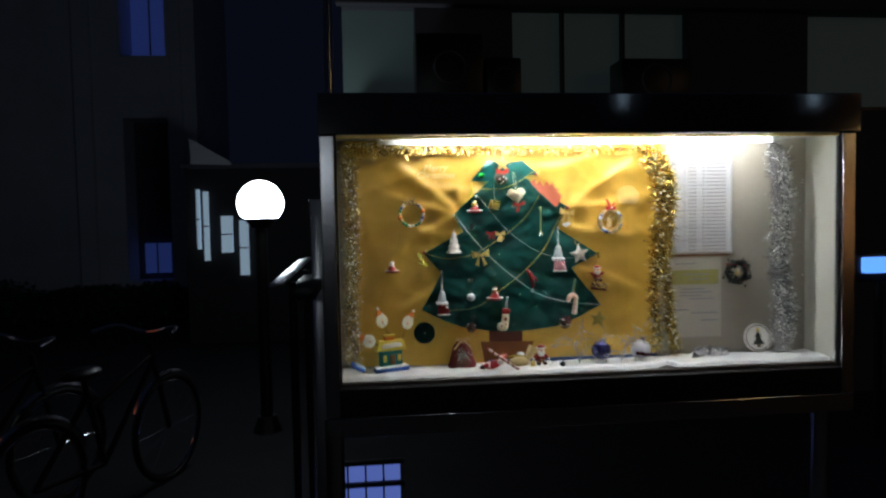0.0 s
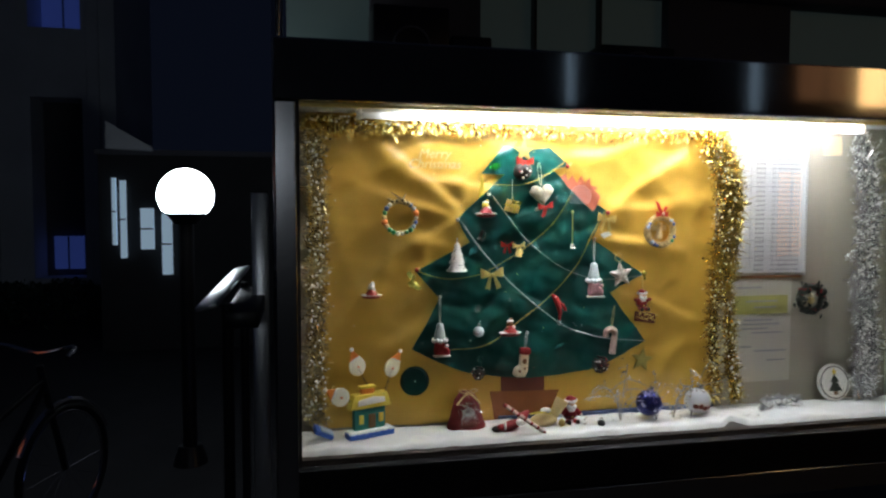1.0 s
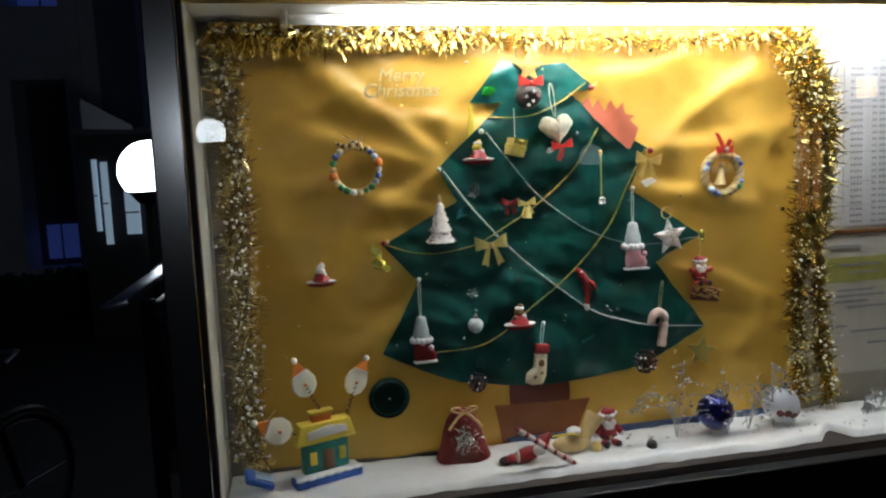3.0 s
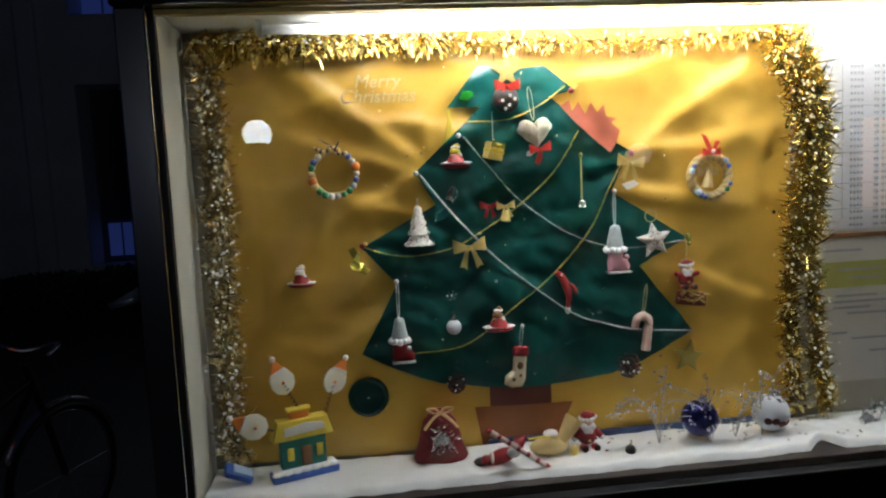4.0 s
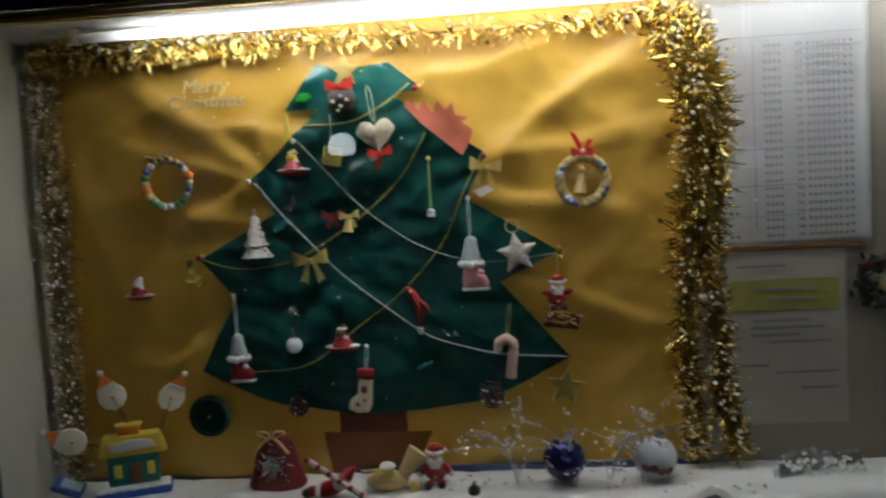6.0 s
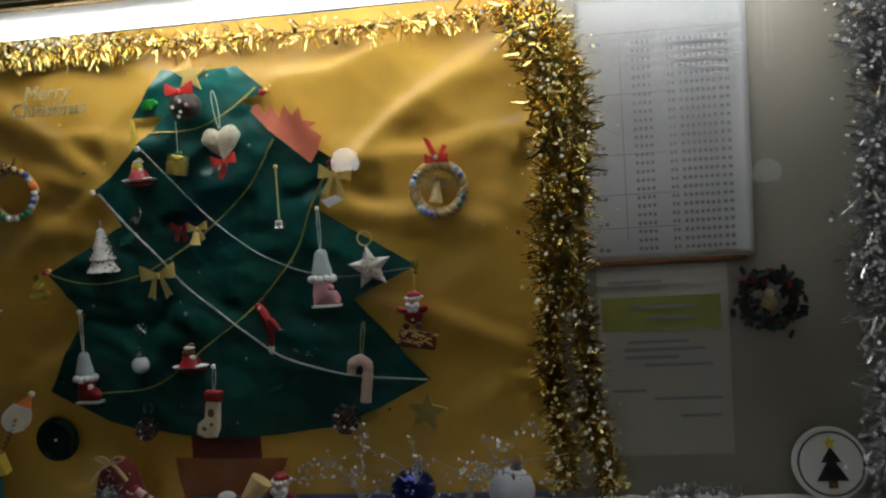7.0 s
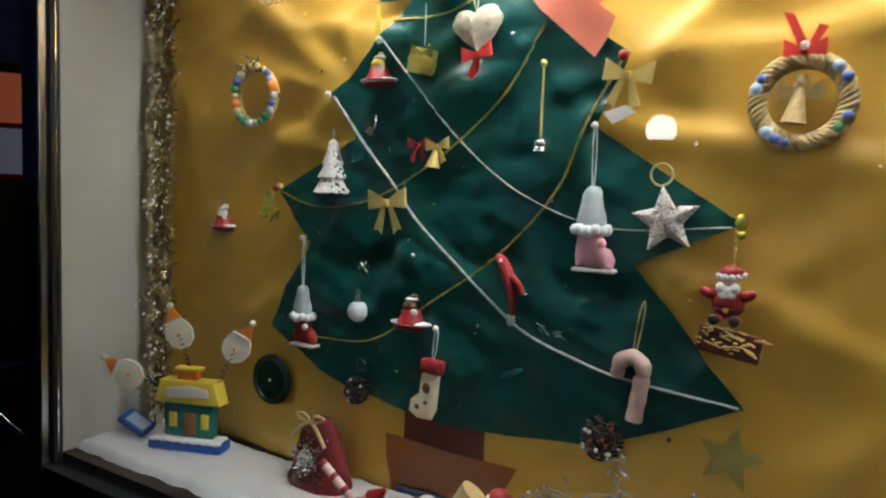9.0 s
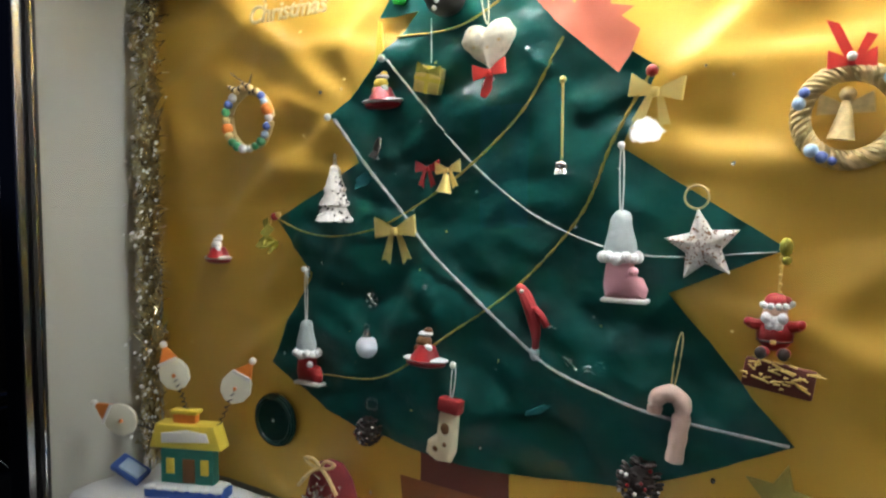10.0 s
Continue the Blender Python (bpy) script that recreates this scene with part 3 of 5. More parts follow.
notice = thing("notice_sheet", "cream notice with an olive banner and unreadable print", "notice", (0.682, -0.003, 1.315))
Shape().box((0, -0.001, 0), (0.192, 0.001, 0.292), M_sheet2).make("paper", notice, "", 0)
Shape().box((-0.004, -0.0022, 0.073), (0.176, 0.0008, 0.052), M_olive).make("banner", notice, "olive green printed banner", 0)
pr = Shape()
for z, x, w in ((0.122, -0.04, 0.08), (0.083, 0.0, 0.10), (0.066, 0.01, 0.07), (0.030, -0.01, 0.09), (0.018, 0.0, 0.12), (0.006, -0.02, 0.08), (-0.006, 0.02, 0.10),
                (-0.045, -0.055, 0.05), (-0.058, 0.03, 0.10), (-0.085, 0.05, 0.06)):
    pr.box((x, -0.0032, z), (w, 0.0006, 0.0045), M_ink)
pr.make("printed_lines", notice, "grey lines of print", 0)
Shape().box((0, -0.0025, 0.152), (0.25, 0.002, 0.008), M_brown, 0.0005).make("top_strip", notice, "brown paper strip")


# --- small builders, each at its own origin, facing -y ---
def bow(s, c, w, m, tails=True, knot=None):
    """A ribbon bow: two bent loops of flat ribbon, a knot and two tails."""
    for sx in (-1, 1):
        n0 = s._start()
        rows = []
        for i in range(17):
            a = 2 * math.pi * i / 16
            x = 0.25 * w * (1 - math.cos(a))
            y = -0.10 * w * math.sin(a) * (0.4 + x / w)
            h = w * (0.07 + 0.22 * x / (0.5 * w)) * 0.75
            lift = 0.10 * w * x / (0.5 * w)
            rows.append([s.bm.verts.new((c[0] + sx * x, c[1] + y, c[2] + lift + q * h)) for q in (-1, -0.3, 0.3, 1)])
        for r0, r1 in zip(rows, rows[1:]):
            for j in range(3):
                s.bm.faces.new((r0[j], r0[j + 1], r1[j + 1], r1[j]))
        s._tag(n0, m)
        if tails:
            s.slab([(c[0] + sx * w * 0.02, c[2]), (c[0] + sx * w * 0.12, c[2]), (c[0] + sx * w * 0.36, c[2] - w * 0.56), (c[0] + sx * w * 0.25, c[2] - w * 0.56), (c[0] + sx * w * 0.16, c[2] - w * 0.66)], c[1], c[1] - 0.0012, m)
    s.box((c[0], c[1] - w * 0.03, c[2]), (w * 0.15, w * 0.16, w * 0.17), knot or m, w * 0.04)
    return s


def loop(name, parent, z0, z1, m=None, w=0.006, label="white hanging thread"):
    pts = [(w * math.sin(2 * math.pi * i / 24) * (0.35 + 0.65 * (i / 24 if i < 12 else 1 - i / 24)), 0.0, z0 + (z1 - z0) * (0.5 - 0.5 * math.cos(2 * math.pi * i / 24))) for i in range(24)]
    return Shape().tube(pts, 0.0009, m or M_string, 5, True).make(name, parent, label)


def pin(parent, z, y=-0.004):
    Shape().ball((0, y, z), 0.004, M_white, 8).make("pin", parent, "white push pin")


def star_outline(R, r, k=5, turn=0.0):
    return [((R if i % 2 == 0 else r) * math.sin(math.pi * i / k + turn), (R if i % 2 == 0 else r) * math.cos(math.pi * i / k + turn)) for i in range(2 * k)]


def pillow(outline, puff, m, rings=6):
    """A stuffed cushion with that outline (x, z): nested rings that bulge to both sides."""
    s = Shape()
    cx = sum(p[0] for p in outline) / len(outline)
    cz = sum(p[1] for p in outline) / len(outline)
    k = len(outline)
    for side in (-1, 1):
        prev = None
        for j in range(rings):
            u = 1 - j / rings
            y = side * puff * math.sqrt(max(0, 1 - u * u))
            cur = [s.bm.verts.new((cx + (x - cx) * u, y, cz + (z - cz) * u)) for x, z in outline]
            if prev:
                for i in range(k):
                    s.bm.faces.new((prev[i], prev[(i + 1) % k], cur[(i + 1) % k], cur[i]))
            prev = cur
        s.bm.faces.new(prev)
    bmesh.ops.remove_doubles(s.bm, verts=s.bm.verts[:], dist=1e-5)
    s.slot(m)
    return s


def figurine(label, at, h=0.05, sled=False, arms=True, lean=0.0, name="figurine", top=None):
    """A small red figure with white trim, one plain mesh."""
    top = top or M_white
    s = Shape()
    if sled:
        # a flared red skirt on a wide white rim, with a small lumpy figure above
        s.ball((0, -h * 0.04, -h * 0.02), (h * 0.56, h * 0.25, h * 0.12), M_red, 18)
        s.ball((0, -h * 0.04, h * 0.08), (h * 0.64, h * 0.28, h * 0.085), M_fluff, 18)
        s.rod((0, -h * 0.02, h * 0.08), (h * 0.02, -h * 0.02, h * 0.44), h * 0.40, M_red, h * 0.20, 14)
        s.ball((-h * 0.03, -h * 0.06, h * 0.52), (h * 0.21, h * 0.16, h * 0.17), top, 12)
        s.ball((h * 0.12, -h * 0.14, h * 0.38), (h * 0.13, h * 0.09, h * 0.10), M_fluff, 10)
        s.ball((-h * 0.16, -h * 0.14, h * 0.34), (h * 0.11, h * 0.08, h * 0.11), M_brown, 10)
        s.ball((0, -h * 0.03, h * 0.70), (h * 0.20, h * 0.15, h * 0.07), M_fluff, 12)
        s.ball((h * 0.05, 0, h * 0.78), (h * 0.12, h * 0.11, h * 0.08), top, 10)
        return settle(s.make(name), label, "figurine", at, (0, lean, 0), "figurines")
    s.ball((0, 0, h * 0.34), (h * 0.27, h * 0.21, h * 0.27), M_red, 16)
    s.ball((0, -h * 0.03, h * 0.67), (h * 0.18, h * 0.17, h * 0.17), M_skin, 14)
    for x, z, r in ((0, 0.55, 0.14), (-0.10, 0.60, 0.10), (0.10, 0.60, 0.10), (-0.05, 0.48, 0.09), (0.05, 0.48, 0.09)):
        s.ball((h * x, -h * 0.14, h * z), (h * r, h * 0.08, h * r), M_fluff, 10)
    for i in range(10):
        a = 2 * math.pi * i / 10
        s.ball((h * 0.18 * math.cos(a), h * 0.165 * math.sin(a) - h * 0.01, h * 0.785), h * 0.055, M_fluff, 8)
    s.ball((h * 0.01, 0, h * 0.84), (h * 0.18, h * 0.16, h * 0.14), M_red, 14)
    s.ball((h * 0.15, -h * 0.02, h * 0.86), (h * 0.09, h * 0.07, h * 0.08), M_red, 10)
    s.ball((h * 0.23, -h * 0.03, h * 0.82), h * 0.055, M_fluff, 10)
    s.ball((0, -h * 0.02, h * 0.24), (h * 0.275, h * 0.22, h * 0.035), M_dark, 14)
    s.box((0, -h * 0.235, h * 0.24), (h * 0.08, h * 0.02, h * 0.07), M_gold, h * 0.008)
    for sx in (-1, 1):
        s.rod((sx * h * 0.20, -h * 0.02, h * 0.46), (sx * h * 0.36, -h * 0.10, h * (0.50 if arms else 0.30)), h * 0.10, M_red, h * 0.08, 10)
        s.ball((sx * h * 0.37, -h * 0.11, h * (0.52 if arms else 0.29)), h * 0.075, M_red if arms else M_fluff, 10)
        s.ball((sx * h * 0.15, -h * 0.22, h * 0.08), (h * 0.11, h * 0.17, h * 0.085), M_red, 10)
        s.ball((sx * h * 0.16, -h * 0.36, h * 0.09), (h * 0.09, h * 0.06, h * 0.10), M_dark, 10)
    return settle(s.make(name), label, "figurine", at, (0, lean, 0), "figurines")


# lettering
M_letter = mat("gold_glitter", (0.70, 0.60, 0.32), 0.45, 0.25, 0.3, 300, 0.4, 900)
cu = bpy.data.curves.new("lettering", "FONT")
cu.body, cu.size, cu.shear, cu.extrude, cu.align_x, cu.space_line = "Merry\nChristmas", 0.032, 0.25, 0.0010, "CENTER", 0.80
cu.bevel_depth = 0.0004
tmp = new("tmp", cu)
me = bpy.data.meshes.new_from_object(tmp.evaluated_get(bpy.context.evaluated_depsgraph_get()))
bpy.data.objects.remove(tmp)
me.materials.clear()
me.materials.append(M_letter)
let = new("greeting_lettering", me)
settle(let, "gold glitter lettering that reads Merry Christmas", "lettering", on_wall(-0.265, 1.780, 0.034), (90, 0, 0))

# beaded wreath
wr = thing("bead_wreath", "small wicker wreath with coloured wooden beads and cones", "wreath", on_wall(-0.348, 1.634, 0.002), (0, 6, 0), "wreaths")
Shape().ring((0, -0.006, 0), 0.038, 0.005, M_straw, 36, 8, 0.001).make("wicker_ring", wr, "straw ring")
rnd = random.Random(3)
pal = [M_skybead, M_straw, M_white, M_bluebead, M_straw, M_skybead, M_greenbead, M_white]
for i in range(22):
    a = 2 * math.pi * i / 22 + 0.1
    if 1.0 < a < 2.2:
        continue
    r = rnd.uniform(0.0048, 0.0068)
    big = i in (1, 12)
    m = M_orangep if big else pal[rnd.randrange(8)]
    Shape().ball((0.040 * math.cos(a), -0.011 - rnd.uniform(0, 0.004), 0.040 * math.sin(a)), 0.0085 if big else r, m, 10).make("bead", wr)
for i, a in enumerate((1.1, 1.45, 1.8, 2.1)):
    s = Shape()
    c = Vector((0.040 * math.cos(a), -0.014, 0.042 * math.sin(a)))
    for j in range(5):
        s.ball(c + Vector((-0.004 * j, -0.001, 0.0015 * j * (1 if i % 2 else -0.4))), (0.0042 - 0.0005 * j, 0.005 - 0.0006 * j, 0.005 - 0.0006 * j), M_dark if j % 2 else M_straw, 8)
    s.make("cone", wr, "tiny brown cone")
s = Shape()
for sx in (-1, 1):
    s.rod((0.0, -0.012, 0.044), (sx * 0.02 - 0.012, -0.016, 0.060), 0.0025, M_silver, 0.001, 6)
s.make("twigs", wr, "silvery twigs")

# straw wreath with red ribbon
wr = thing("straw_wreath", "twisted golden straw wreath with blue beads and a red ribbon", "wreath", on_wall(0.354, 1.597, 0.002), (0, 0, 0), "wreaths")
s = Shape()
for k in range(5):
    ph = 2 * math.pi * k / 5
    pts = [((0.0375 + 0.0062 * math.cos(9 * a + ph)) * math.cos(a), -0.010 + 0.0062 * math.sin(9 * a + ph), (0.0375 + 0.0062 * math.cos(9 * a + ph)) * math.sin(a)) for a in [2 * math.pi * i / 150 for i in range(150)]]
    s.tube(pts, 0.0029, M_strawdark if k % 2 else M_straw, 6, True)
s.make("twisted_ring", wr, "twisted golden straw")
for a, m, r in ((2.6, M_bluebead, 0.006), (2.85, M_skybead, 0.0075), (3.95, M_skybead, 0.008), (4.2, M_bluebead, 0.007), (4.42, M_bluebead, 0.005), (5.6, M_greenbead, 0.0065),
                (5.9, M_bluebead, 0.006), (0.5, M_bluebead, 0.0065), (0.8, M_skybead, 0.007)):
    Shape().ball((0.040 * math.cos(a), -0.0185, 0.040 * math.sin(a)), r * 0.76, m, 12).make("bead", wr)
s = bow(Shape(), (0, -0.020, 0.043), 0.036, M_ribbon, False)
s.slab([(-0.004, 0.044), (0.004, 0.046), (-0.010, 0.076), (-0.020, 0.080)], -0.018, -0.0195, M_ribbon)
s.slab([(0.0, 0.044), (0.006, 0.044), (0.018, 0.064), (0.010, 0.067)], -0.016, -0.0175, M_ribbon)
s.make("ribbon", wr, "red satin ribbon bow")
s = Shape().ball((-0.002, -0.012, 0.018), 0.0065, M_straw, 12)
s.rod((-0.002, -0.012, 0.014), (-0.006, -0.012, -0.020), 0.003, M_straw, 0.011, 12)
for sx in (-1, 1):
    s.slab([(-0.003, 0.010), (sx * 0.020 - 0.003, 0.020), (sx * 0.022 - 0.003, 0.002), (-0.004, 0.002)], -0.010, -0.0115, M_straw)
s.make("straw_ornament", wr, "small woven straw ornament")
Shape().ball((0.0, -0.026, 0.047), 0.004, M_white, 8).make("pin", wr, "white push pin")

# figures on the wall
figurine("tiny red and white figurine on a white sled", on_wall(-0.418, 1.440, 0.006), 0.042, True)
figurine("red figurine with a bell body hanging on the paper tree", on_wall(-0.129, 1.640, 0.010), 0.046, True, top=M_yellow)
figurine("tiny red and white figurine sitting on a white sled", on_wall(-0.064, 1.336, 0.008), 0.048, True, top=M_brown)
s = Shape()
s.slab([(-0.008, -0.052), (0.005, -0.056), (0.007, -0.030), (0.004, 0.004), (-0.001, 0.006), (-0.003, -0.020)], 0.0, -0.003, M_yellow, 0.0008)
settle(s.make("ribbon_tag"), "pale yellow ribbon tag on the tree edge", "ribbon", on_wall(-0.139, 1.735, 0.004))

fr = figurine("red felt figure with white beard, arms raised", on_wall(0.303, 1.386, 0.008), 0.058, False, True)
sg = thing("glitter_sign", "dark red sled sign with gold glitter scrawl", "sign", on_wall(0.308, 1.368, 0.024), (0, 8, 0))
Shape().box((0, 0, 0), (0.058, 0.010, 0.026), M_trunk, 0.002).make("board", sg)
s = Shape()
rnd = random.Random(8)
for i in range(44):
    x, z = rnd.uniform(-0.026, 0.026), rnd.uniform(-0.008, 0.016)
    s.rod((x, -0.006, z), (x + rnd.uniform(-0.012, 0.012), -0.0075, z + rnd.uniform(-0.003, 0.003)), 0.0009, M_gold, seg=5)
s.make("glitter", sg, "gold glitter strokes", 0)
s = Shape().tube(curve_pts([(0, 0, 0), (0.002, -0.002, -0.018), (0, 0, -0.045), (0.003, -0.001, -0.065)], 24), 0.0012, M_gold, 6)
for i in range(7):
    s.ball((0.001, -0.002, -0.006 - i * 0.008), 0.0022, M_gold, 6)
settle(s.make("gold_chain"), "short gold bead chain hanging from the tree tip", "chain", on_wall(0.305, 1.488, 0.006))

# gems and foil pieces
for x, z, m, w, h, lab in ((-0.103, 1.764, M_greenfoil, 0.028, 0.018, "bright green foil gem stuck to the tree"), (-0.159, 1.552, M_cyan, 0.036, 0.016, "pale blue foil piece behind the silver string"),
                           (0.073, 1.298, M_cyan, 0.036, 0.008, "turquoise foil sliver on the tree"), (0.012, 1.655, M_white, 0.02, 0.012, "pale glass shard on the tree")):
    s = Shape()
    s.slab([(-w / 2, -h / 2), (w * 0.1, -h * 0.6), (w / 2, h * 0.1), (w * 0.2, h / 2), (-w * 0.35, h * 0.3)], 0.0, -0.006, m, 0.002)
    settle(s.make("foil_gem", smooth=0), lab, "ornament", on_wall(x, z, 0.0), (0, -20 if m is M_cyan else 10, 0), "foil pieces")

# black ball with a red bow, star at the top
t = thing("bauble", "black bauble with white dots and a striped red bow", "bauble", on_wall(-0.036, 1.752, 0.022))
s = Shape().ball((0, 0, 0), 0.024, M_dark, 20)
s.make("ball", t)
s = Shape()
for x, z in ((-0.010, -0.004), (0.002, -0.012), (0.012, -0.002), (0.003, 0.004), (-0.004, -0.018)):
    y = -math.sqrt(0.0245 ** 2 - x * x - z * z)
    s.ball((x, y, z), 0.0030, M_white, 8)
s.make("dots", t, "white beads", 0)
bow(Shape(), (0, -0.018, 0.020), 0.046, M_ribbon).make("bow", t, "red ribbon bow")
s = Shape().slab(star_outline(0.030, 0.012), 0, -0.004, M_gold, 0.001)
settle(s.make("gold_star"), "gold foil star at the tree top", "star", on_wall(-0.030, 1.802, 0.004))

# cream heart with red bow
t = thing("heart_ornament", "cream printed cloth heart with a red bow on a loop", "ornament", on_wall(0.017, 1.694, 0.016), (0, -7, 0))
pts = []
for i in range(36):
    a = 2 * math.pi * i / 36
    pts.append((0.0021 * 16 * math.sin(a) ** 3 * 0.95, 0.0021 * (13 * math.cos(a) - 5 * math.cos(2 * a) - 2 * math.cos(3 * a) - math.cos(4 * a))))
pts = [(x * (1.0 + 0.06 * math.sin(9 * z / 0.03)), z * 0.92) for x, z in pts]
pillow(pts, 0.016, M_heartcloth, 9).make("cushion", t, "stuffed cream cloth heart")
s = Shape()
for x, z, r in ((-0.014, 0.012, 0.0055), (0.013, 0.010, 0.0050), (0.001, -0.006, 0.0065), (0.016, -0.002, 0.0030), (-0.012, -0.004, 0.0028)):
    s.ball((x, -0.0135 + 9 * (x * x + z * z), z), (r, 0.0022, r * 0.8), M_straw, 10)
s.make("print", t, "tan printed motifs")
bow(Shape(), (0.002, -0.012, -0.034), 0.040, M_ribbon, False).slab([(-0.002, -0.036), (0.006, -0.034), (0.002, -0.052), (-0.006, -0.060), (-0.012, -0.056)], -0.010, -0.0115, M_ribbon).make("bow", t, "red ribbon bow")
loop("loop", t, 0.020, 0.080, M_cream, 0.008, "cream cord loop")

# gift box and small parcels
def parcel(at, w, lab, m=M_gold, turn=12, name="gift_box"):
    t = thing(name, lab, "gift box", at, (8, turn, 18), "gift boxes")
    Shape().box((0, 0, 0), (w, w * 0.8, w), m, 0.002).make("box", t)
    s = Shape().box((0, 0, 0), (w * 0.16, w * 0.83, w * 1.03), M_yellow).box((0, 0, 0), (w * 1.03, w * 0.83, w * 0.16), M_yellow)
    bow(s, (0, -w * 0.44, w * 0.30), w * 0.95, M_yellowfoil, False)
    s.make("ribbon", t, "yellow ribbon")
    return t


parcel(on_wall(-0.060, 1.662, 0.016), 0.030, "shiny gold wrapped parcel hanging by a thread")
s = Shape()
rnd = random.Random(52)
for i in range(9):
    c = Vector((rnd.gauss(0, 0.006), -0.006 + rnd.gauss(0, 0.003), rnd.gauss(0, 0.008)))
    q = pose(0, 0, 0, rnd.uniform(-60, 60), rnd.uniform(0, 360), rnd.uniform(-60, 60))
    s.box(c, (0.017, 0.0012, 0.012), M_yellowfoil, 0.0, q)
s.rod((0, -0.004, 0.006), (0.004, -0.002, 0.030), 0.0007, M_gold, seg=5)
settle(s.make("crumpled_foil", smooth=0), "crumpled yellow foil piece hanging at the tree tip", "ornament", on_wall(-0.316, 1.470, 0.014))
s = Shape().rod((0, 0, 0), (0, 0, 0.05), 0.0007, M_string, seg=5)
settle(s.make("thread"), "thin white thread above the parcel", "thread", on_wall(-0.060, 1.682, 0.012))

# red cut paper
cut = cut_sheet("red_paper_cutout", [(0.050, 1.756), (0.066, 1.738), (0.082, 1.748), (0.088, 1.728), (0.100, 1.744), (0.112, 1.722), (0.122, 1.742), (0.134, 1.724), (0.146, 1.738),
                                     (0.150, 1.716), (0.172, 1.712), (0.160, 1.704), (0.178, 1.690), (0.170, 1.668), (0.158, 1.650), (0.128, 1.676), (0.092, 1.708)], 0.020, M_red_paper, 0.009)
settle(cut, "salmon red jagged paper cut-out on the tree edge", "paper cut-out")

# bows
for x, z, w, lab in ((0.195, 1.628, 0.052, "gold foil bow with red berry and bell"), (-0.111, 1.488, 0.060, "flat gold ribbon bow with two tails"),
                     (-0.040, 1.560, 0.034, "small gold bow and bell tied to the string")):
    t = thing("gold_bow", lab, "bow", on_wall(x, z, 0.012), (0, 8 if x > 0 else -4, 0), "gold bows")
    bow(Shape(), (0, 0, 0), w, M_gold).make("ribbon", t)
    if x > 0:
        Shape().ball((-0.004, -0.010, 0.018), 0.006, M_red, 10).make("berry", t, "red berry")
        Shape().slab([(-0.016, -0.040), (0.006, -0.030), (0.018, -0.036), (-0.004, -0.050)], -0.006, -0.008, M_white).make("tag", t, "white paper tag")
    elif x > -0.1:
        Shape().rod((0, -0.004, -0.006), (-0.004, -0.006, -0.026), 0.003, M_gold, 0.009, 12).make("bell", t, "gold bell")
s = bow(Shape(), (0, 0, 0), 0.034, M_redcloth)
settle(s.make("red_bow"), "dark red felt bow in the tree", "bow", on_wall(-0.070, 1.562, 0.006))
s = Shape().ball((0, 0, 0), (0.006, 0.005, 0.013), M_dark, 10).rod((0, 0, -0.014), (0, 0, -0.004), 0.009, M_dark, 0.004, 10).tube(curve_pts([(0.004, -0.006, 0.012), (0.010, -0.008, 0.0), (0.006, -0.008, -0.016)], 12), 0.0009, M_silver, 5)
settle(s.make("dark_bell"), "dark bell with a silver highlight behind the string", "bell", on_wall(-0.140, 1.590, 0.004), (0, 20, 0))

# hanging little bell
t = thing("hanging_bell", "small silver bell on a gold cord", "bell", on_wall(0.101, 1.560, 0.020))
Shape().rod((0, 0, 0.008), (0.0, 0, 0.090), 0.0014, M_gold, seg=6).make("cord", t, "gold cord")
Shape().ball((0, 0, 0.088), 0.004, M_gold, 8).make("knot", t)
Shape().ball((0, 0, 0), (0.008, 0.008, 0.007), M_silver, 12).rod((0, 0, -0.008), (0, 0, 0), 0.010, M_silver, 0.006, 12).make("bell", t)

# speckled tree ornament
t = thing("tree_ornament", "little white speckled tree ornament hanging on the tree", "ornament", on_wall(-0.203, 1.498, 0.012))
s = Shape()
for r, z, k in ((0.027, 0.006, 0.0), (0.021, 0.026, 0.8), (0.015, 0.044, 0.3)):
    for i in range(9):
        a = 2 * math.pi * i / 9 + k
        s.ball((r * 0.80 * math.cos(a), r * 0.62 * math.sin(a), z - 0.003), (r * 0.24, r * 0.22, 0.0040), M_print, 8)
    s.rod((0, 0, z - 0.005), (0, 0, z + 0.021), r * 0.96, M_print, r * 0.42, 14)
s.ball((0, 0, 0.064), (0.008, 0.007, 0.008), M_print, 10)
s.make("tiers", t)
s = Shape()
rnd = random.Random(4)
for i in range(70):
    a, z = rnd.uniform(math.pi, 2 * math.pi), rnd.uniform(0.0, 0.058)
    r = 0.0275 * (1 - z / 0.085)
    s.ball((r * math.cos(a), 0.80 * r * math.sin(a), z), 0.0015, M_dark, 6)
s.make("speckles", t, "dark speckles")
loop("loop", t, 0.066, 0.085, w=0.003)


